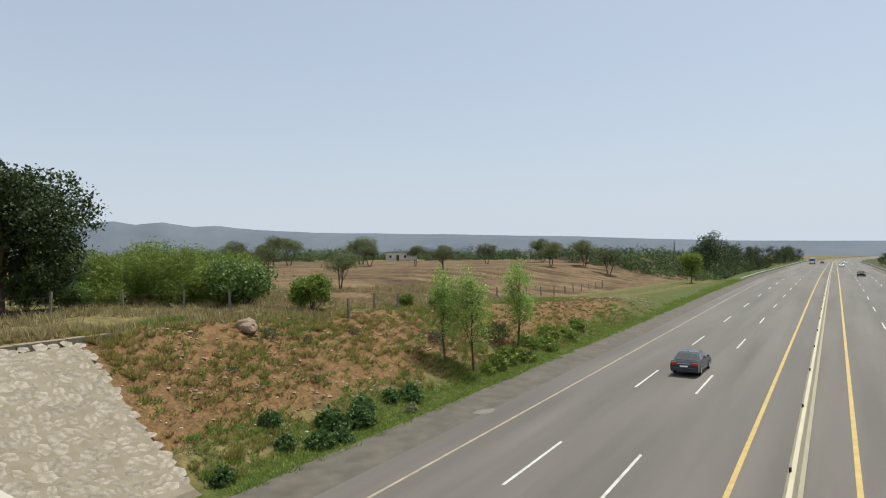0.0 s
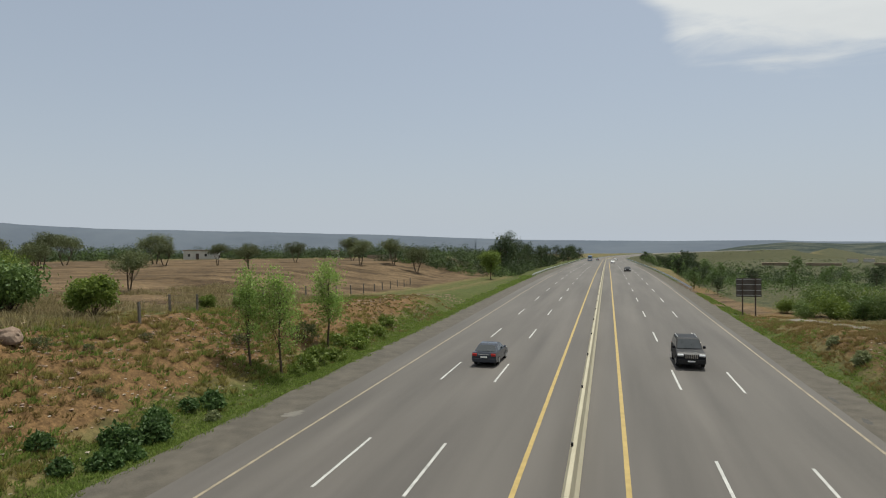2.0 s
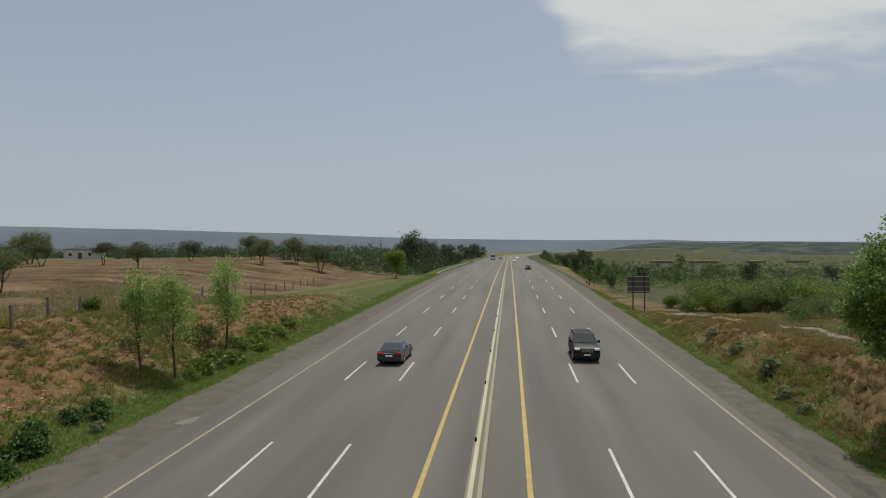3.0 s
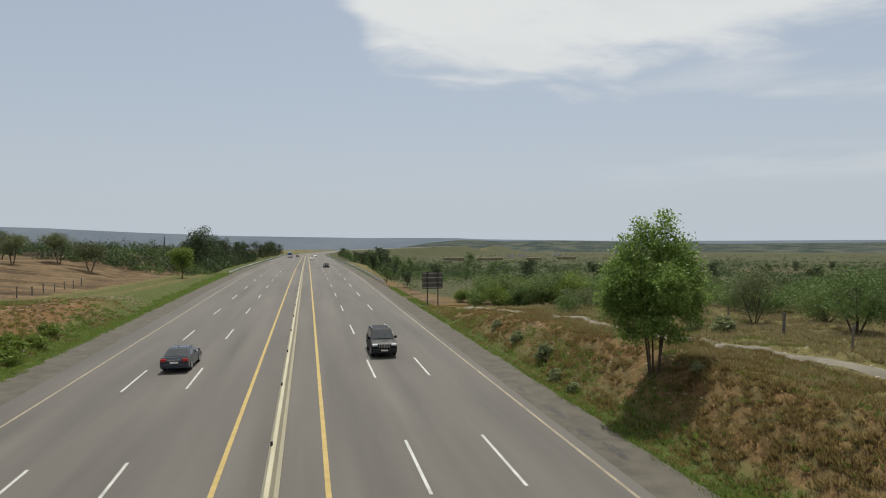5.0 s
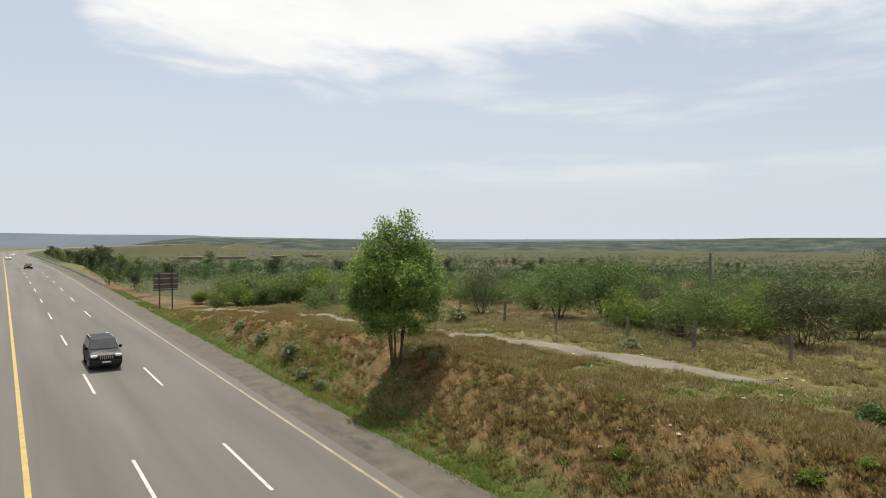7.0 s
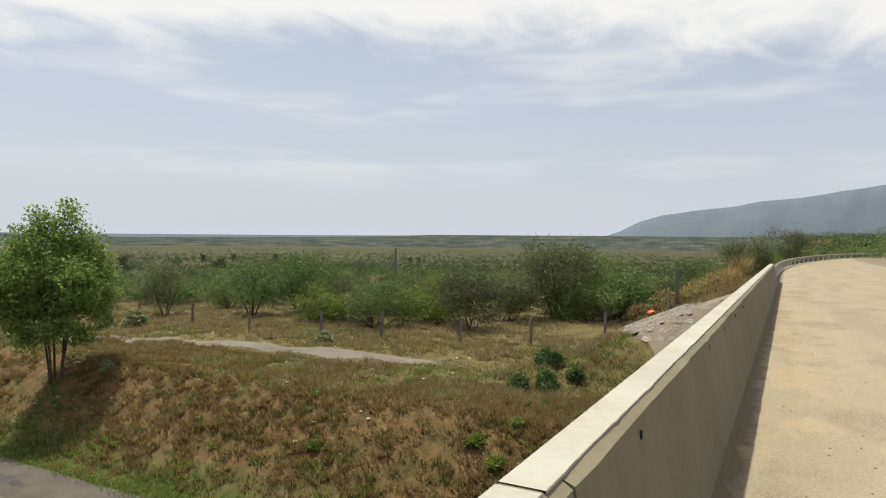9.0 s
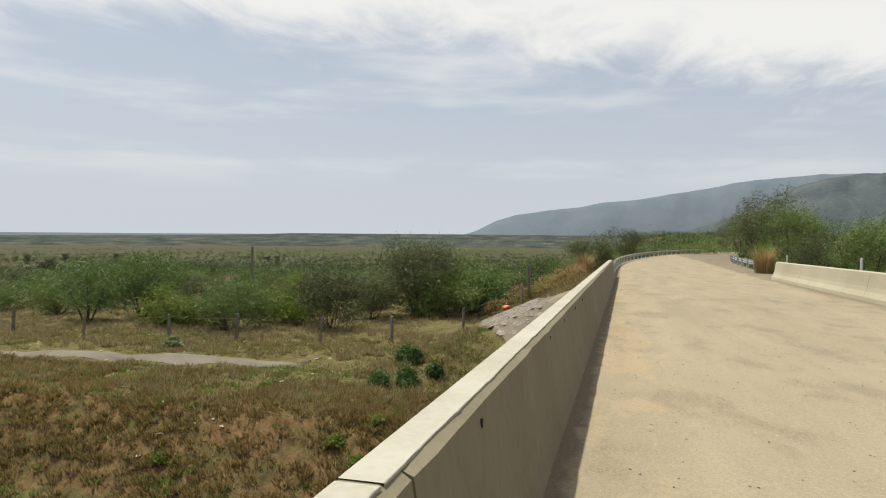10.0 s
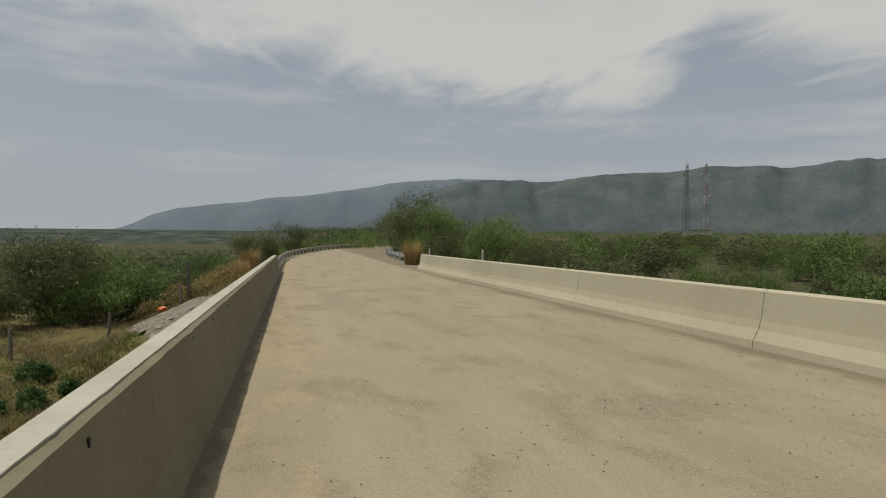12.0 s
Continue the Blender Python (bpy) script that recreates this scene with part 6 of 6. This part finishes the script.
def suv(x, y, turn, paint, label):
    """Front towards -y."""
    ob = tagged(new("car"), label, "car", "vehicles")
    low = [(-2.35, 0.35), (-2.42, 0.62), (-2.36, 0.98), (-2.15, 1.10), (-1.05, 1.20), (2.30, 1.20), (2.38, 0.9), (2.36, 0.4), (1.9, 0.28), (-1.95, 0.28)]
    part("body", hull(low, 0.93, 0.90, 1.0), paint, ob)
    cab = [(-1.15, 1.16), (-0.45, 1.80), (-0.2, 1.86), (1.9, 1.86), (2.25, 1.18)]
    part("cabin", hull(cab, 0.90, 0.72, 1.16), paint, ob)
    plain("windscreen", [(-0.80, -1.13, 1.24), (0.80, -1.13, 1.24), (0.66, -0.52, 1.79), (-0.66, -0.52, 1.79)], GLASS_DARK, ob)
    plain("rear_window", [(0.78, 2.245, 1.26), (-0.78, 2.245, 1.26), (-0.66, 1.97, 1.76), (0.66, 1.97, 1.76)], GLASS_DARK, ob)
    for s in (-1, 1):
        for y0, y1, y2, y3 in ((-0.92, 0.28, 0.28, -0.42), (0.36, 1.25, 1.25, 0.36), (1.33, 2.05, 1.85, 1.33)):
            plain("side_window", [(s * 0.893, y0, 1.26), (s * 0.893, y1, 1.26), (s * 0.765, y2, 1.74), (s * 0.765, y3, 1.74)][::s], GLASS_DARK, ob)
        slab("headlight", s * 0.70 - 0.2, s * 0.70 + 0.2, -2.44, -2.25, 0.86, 1.02, LENS, ob, "clear headlight")
        slab("tail_light", s * 0.80 - 0.08, s * 0.80 + 0.08, 2.28, 2.40, 0.8, 1.2, RED_LENS, ob, "red tail light")
        slab("mirror", s * 1.02 - 0.1, s * 1.02 + 0.1, -0.95, -0.8, 1.2, 1.4, paint, ob)
        slab("roof_rail", s * 0.66 - 0.02, s * 0.66 + 0.02, -0.1, 1.8, 1.86, 1.91, STEEL, ob)
        slab("fog_light", s * 0.66 - 0.08, s * 0.66 + 0.08, -2.45, -2.36, 0.48, 0.60, LENS, ob)
        for yy in (-1.42, 1.38):
            wheel_of(ob, s * 0.84, yy, 0.38)
    grille = slab("grille", -0.46, 0.46, -2.45, -2.3, 0.72, 1.02, BLACK, ob, "black grille with upright chrome bars")
    for k in range(-3, 4):
        slab("bar", k * 0.12 - 0.025, k * 0.12 + 0.025, -2.475, -2.44, 0.73, 1.01, CHROME, grille)
    slab("bumper", -0.9, 0.9, -2.46, -2.3, 0.34, 0.66, BLACK, ob)
    slab("plate", -0.25, 0.25, -2.49, -2.46, 0.5, 0.6, CAR_WHITE, ob, "plain pale plate")
    ob.matrix_world = Matrix.Translation((x, y, road_z(y) + 0.01)) @ Matrix.Rotation(turn, 4, "Z")
    return ob


def sedan(x, y, turn, paint, label):
    """Front towards -y."""
    ob = tagged(new("car"), label, "car", "vehicles")
    low = [(-2.25, 0.3), (-2.32, 0.5), (-2.2, 0.72), (-1.1, 0.92), (1.5, 0.98), (2.2, 0.98), (2.32, 0.8), (2.3, 0.4), (1.9, 0.22), (-1.95, 0.22)]
    part("body", hull(low, 0.89, 0.86, 0.75), paint, ob)
    cab = [(-1.2, 0.90), (-0.35, 1.38), (0.0, 1.44), (0.75, 1.43), (1.05, 1.36), (1.78, 0.95)]
    part("cabin", hull(cab, 0.85, 0.62, 0.92), paint, ob)
    plain("windscreen", [(-0.74, -1.18, 0.96), (0.74, -1.18, 0.96), (0.60, -0.40, 1.385), (-0.60, -0.40, 1.385)], GLASS_DARK, ob)
    plain("rear_window", [(0.72, 1.74, 1.0), (-0.72, 1.74, 1.0), (-0.60, 1.09, 1.365), (0.60, 1.09, 1.365)], GLASS_DARK, ob, "pale reflecting rear window")
    for s in (-1, 1):
        for pts in (((-0.95, 0.99), (0.22, 0.99), (0.22, 1.36), (-0.28, 1.34)), ((0.30, 0.99), (1.42, 0.99), (0.98, 1.31), (0.30, 1.36))):
            plain("side_window", [(s * (0.853 - 0.23 * (z - 0.92) / 0.52 + 0.012), y0, z) for y0, z in pts][::s], GLASS_DARK, ob)
        slab("headlight", s * 0.66 - 0.18, s * 0.66 + 0.18, -2.33, -2.12, 0.58, 0.72, LENS, ob, "clear headlight")
        slab("tail_light", s * 0.68 - 0.17, s * 0.68 + 0.17, 2.2, 2.34, 0.72, 0.93, RED_LENS, ob, "red tail light")
        slab("mirror", s * 0.97 - 0.08, s * 0.97 + 0.08, -0.75, -0.62, 0.96, 1.1, paint, ob)
        for yy in (-1.38, 1.32):
            wheel_of(ob, s * 0.80, yy, 0.32)
    slab("bumper", -0.84, 0.84, 2.24, 2.36, 0.3, 0.58, paint, ob)
    slab("plate", -0.25, 0.25, 2.345, 2.375, 0.62, 0.73, CAR_WHITE, ob, "plain pale plate")
    slab("trim", -0.4, 0.4, 2.325, 2.35, 0.82, 0.86, CHROME, ob)
    slab("antenna", -0.01, 0.01, 0.95, 0.98, 1.4, 1.6, BLACK, ob)
    ob.matrix_world = Matrix.Translation((x, y, road_z(y) + 0.01)) @ Matrix.Rotation(turn, 4, "Z")
    return ob


def bus(x, y, turn, label):
    ob = tagged(new("bus"), label, "bus", "vehicles")
    prof = [(-5.8, 0.4), (-5.95, 1.2), (-5.8, 3.2), (-5.5, 3.4), (5.6, 3.4), (5.9, 3.1), (5.95, 0.5), (5.4, 0.35)]
    part("body", hull(prof, 1.25, 1.15, 1.5), BUS_BLUE, ob)
    plain("rear_window", [(1.0, 5.985, 1.9), (-1.0, 5.98, 1.9), (-0.98, 5.94, 2.9), (0.98, 5.94, 2.9)], GLASS_DARK, ob)
    slab("panel", -1.1, 1.1, 5.9, 6.02, 0.7, 1.7, CAR_WHITE, ob, "white lower rear panel")
    for s in (-1, 1):
        for k in range(5):
            plain("side_window", [(s * 1.262, -5 + 2.1 * k, 1.75), (s * 1.262, -3.1 + 2.1 * k, 1.75), (s * 1.20, -3.1 + 2.1 * k, 2.8), (s * 1.20, -5 + 2.1 * k, 2.8)][::s], GLASS_DARK, ob)
        slab("tail_light", s * 1.0 - 0.12, s * 1.0 + 0.12, 5.96, 6.05, 0.9, 1.3, RED_LENS, ob, "red tail light")
        for yy in (-3.6, 3.2):
            wheel_of(ob, s * 1.1, yy, 0.5)
    ob.matrix_world = Matrix.Translation((x, y, road_z(y) + 0.01)) @ Matrix.Rotation(turn, 4, "Z")


suv(6.75, 47.9, 0.0, CAR_BLACK, "glossy black off-road car driving on the motorway")
sedan(-7.3, 45.7, math.pi - 0.02, CAR_BLUE, "dark blue-grey saloon car on the motorway")
sedan(6.4, 196.0, 0.0, CAR_BLACK, "small black saloon car far along the motorway")
sedan(2.6, 330.0, 0.0, CAR_WHITE, "white saloon car far along the motorway")
sedan(5.2, 440.0, 0.0, CAR_WHITE, "white saloon car far along the motorway")
sedan(-6.6, 420.0, math.pi, CAR_BLUE, "dark saloon car far along the motorway")
bus(-10.8, 400.0, math.pi, "blue and white coach far along the motorway")


# ---------------------------------------------------------------- far buildings
def house(x, y, w, d, h, turn, mat, label, door=True):
    ob = tagged(new("house"), label, "house", "far houses")
    bm = bmesh.new()
    box(bm, -w / 2, w / 2, -d / 2, d / 2, -1.5, h)
    part("wall", bm, mat, ob)
    bm = bmesh.new()
    box(bm, -w / 2 - 0.25, w / 2 + 0.25, -d / 2 - 0.25, d / 2 + 0.25, h + 0.003, h + 0.28)
    part("roof", bm, MUD, ob, "flat mud roof slab")
    if door:
        slab("door", -0.5, 0.5, -d / 2 - 0.05, -d / 2 + 0.03, 0, 2.0, RUST, ob)
        for k in (-0.3, 0.3):
            slab("window", k * w - 0.4, k * w + 0.4, -d / 2 - 0.05, -d / 2 + 0.03, 1.0, 1.9, BLACK, ob)
    ob.matrix_world = Matrix.Translation((x, y, terrain(x, y))) @ Matrix.Rotation(turn, 4, "Z")


house(-137, 186, 9.0, 5.0, 3.0, 0.55, PLASTER, "low whitewashed house at the end of the field")
house(-131, 187.5, 2.6, 4.0, 3.0, 0.55, PLASTER, "small whitewashed store beside the field house", False)
house(-100, 218, 3.0, 3.0, 2.6, 0.4, PLASTER, "tiny whitewashed hut among far trees", False)
for x, y, w, t in ((150, 640, 22, -0.2), (205, 690, 30, -0.25), (262, 700, 18, -0.3), (330, 760, 24, -0.3)):
    house(x, y, w, 8, 2.5, t, MUD, "long low mud-walled farm compound on the plain", False)
for x, y in ((300, 900), (322, 910), (400, 960)):
    house(x, y, 12, 8, 4.5, -0.3, PLASTER, "whitewashed farm house far on the plain", False)


def low_wall(x0, y0, x1, y1, h, label):
    a = Vector((x0, y0, 0))
    b = Vector((x1, y1, 0))
    n = max(1, int((b - a).length / 8))
    path = [(a.lerp(b, i / n).x, a.lerp(b, i / n).y, terrain(a.lerp(b, i / n).x, a.lerp(b, i / n).y)) for i in range(n + 1)]
    tagged(new("field_wall", sweep("field_wall", [(-0.25, -0.5), (-0.25, h), (0.25, h), (0.25, -0.5)], path, MUD)), label, "wall")


low_wall(-78, 196, -34, 216, 1.3, "long low mud field wall")


# ---------------------------------------------------------------- masts below the mountain
def mast(x, y, h, w, paint_a, paint_b, label):
    """Lattice mast: four legs, rings and diagonal braces, with a few dishes."""
    ob = tagged(new("lattice_mast"), label, "mast", "masts")
    z0 = terrain(x, y)
    legs = [(-1, -1), (1, -1), (1, 1), (-1, 1)]

    def at(k, i):
        s = w * (1 - 0.72 * k)
        return Vector((legs[i][0] * s, legs[i][1] * s, h * k))

    for i in range(4):
        bm = bmesh.new()
        tube(bm, [at(0, i) - Vector((0, 0, 1)), at(0.5, i), at(1, i)], [0.10, 0.09, 0.07], 5)
        part("leg", bm, paint_a, ob)
    n = 14
    for j in range(n):
        bm = bmesh.new()
        for i in range(4):
            a, b = at(j / n, i), at((j + 1) / n, (i + 1) % 4)
            tube(bm, [a, b], [0.035, 0.035], 4)
            tube(bm, [at(j / n, (i + 1) % 4), at((j + 1) / n, i)], [0.035, 0.035], 4)
            tube(bm, [at((j + 1) / n, i), b], [0.035, 0.035], 4)
        part("brace", bm, paint_a if j % 4 < 2 else paint_b, ob)
    for k, i in ((0.55, 0), (0.62, 1), (0.83, 0), (0.86, 2)):
        bm = bmesh.new()
        bmesh.ops.create_cone(bm, cap_ends=True, segments=14, radius1=0.9, radius2=0.75, depth=0.5, matrix=Matrix.Translation(at(k, i) * 1.0 + Vector((legs[i][0] * 0.7, legs[i][1] * 0.7, 0))) @ Matrix.Rotation(math.pi / 2, 4, "Y"))
        part("dish", bm, MAST_WHITE, ob, "white drum antenna")
    bm = bmesh.new()
    tube(bm, [(0, 0, h), (0, 0, h + 3)], [0.08, 0.03], 5)
    part("spike", bm, paint_b, ob)
    ob.location = (x, y, z0)


mast(281, -211, 37, 1.6, RUST, RUST, "dark steel lattice mast beyond the scrub")
mast(276, -219, 37, 1.5, MAST_RED, MAST_WHITE, "red and white lattice mast with drum antennas")
house(277, -215, 14, 6, 2.6, 0.9, PLASTER, "low whitewashed hut at the foot of the masts", False)


# ---------------------------------------------------------------- small things by the bridge
def pipe_post(x, y, z, h, label, hook=True):
    ob = tagged(new("pipe_post"), label, "post", "pipe posts")
    bm = bmesh.new()
    tube(bm, [(0, 0, -0.6), (0, 0, h)], [0.04, 0.04], 8)
    part("pipe", bm, MAST_WHITE, ob)
    if hook:
        bm = bmesh.new()
        tube(bm, [(0.0, 0, h - 0.03), (0.16, -0.06, h - 0.02)], [0.04, 0.04], 8)
        part("arm", bm, MAST_WHITE, ob)
    ob.location = (x, y, z)


pipe_post(25.7, -8.78, deck_z(25.7) - 0.13, 1.45, "short white pipe post with a bent top behind the parapet")
pipe_post(36.2, -9.2, deck_z(36.2) - 0.13, 1.42, "short white pipe post beside the parapet end", False)

bm = bmesh.new()
bmesh.ops.create_icosphere(bm, subdivisions=2, radius=0.3)
for v in bm.verts:
    v.co *= 1 + 0.5 * noise.noise(v.co * 4)
    v.co.z *= 0.7
bag = part("plastic_bag", bm, ORANGE)
bag.location = (45.2, 6.4, terrain(45.2, 6.4) + 0.2)
tagged(bag, "crumpled orange plastic bag caught in the scrub", "bag")


def face_marks():
    """Small dark tie holes in the inner parapet face."""
    holes = ((4.32, 0.79), (7.12, 0.80), (8.5, 0.80), (10.07, 0.79), (11.5, 0.79))
    near = [o for o in scene.objects if o.parent and o.parent.name.startswith("parapet") and o.name.startswith("wall")]
    for x, k in holes:
        y = deck_y(x) + 4.29 + (k - 0.26) / 0.625 * 0.095
        bm = bmesh.new()
        bmesh.ops.create_cone(bm, cap_ends=True, segments=8, radius1=0.015, radius2=0.015, depth=0.02, matrix=Matrix.Translation((x, y + 0.006, deck_z(x) + k)) @ Matrix.Diagonal((0.8, 1, 1.5, 1)) @ Matrix.Rotation(math.pi / 2, 4, "X"))
        host = next((o for o in near if min(v.co.x for v in o.data.vertices) <= x <= max(v.co.x for v in o.data.vertices) and sum(v.co.y for v in o.data.vertices) / len(o.data.vertices) > -3), None)
        part("tie_hole", bm, BLACK, host)


face_marks()
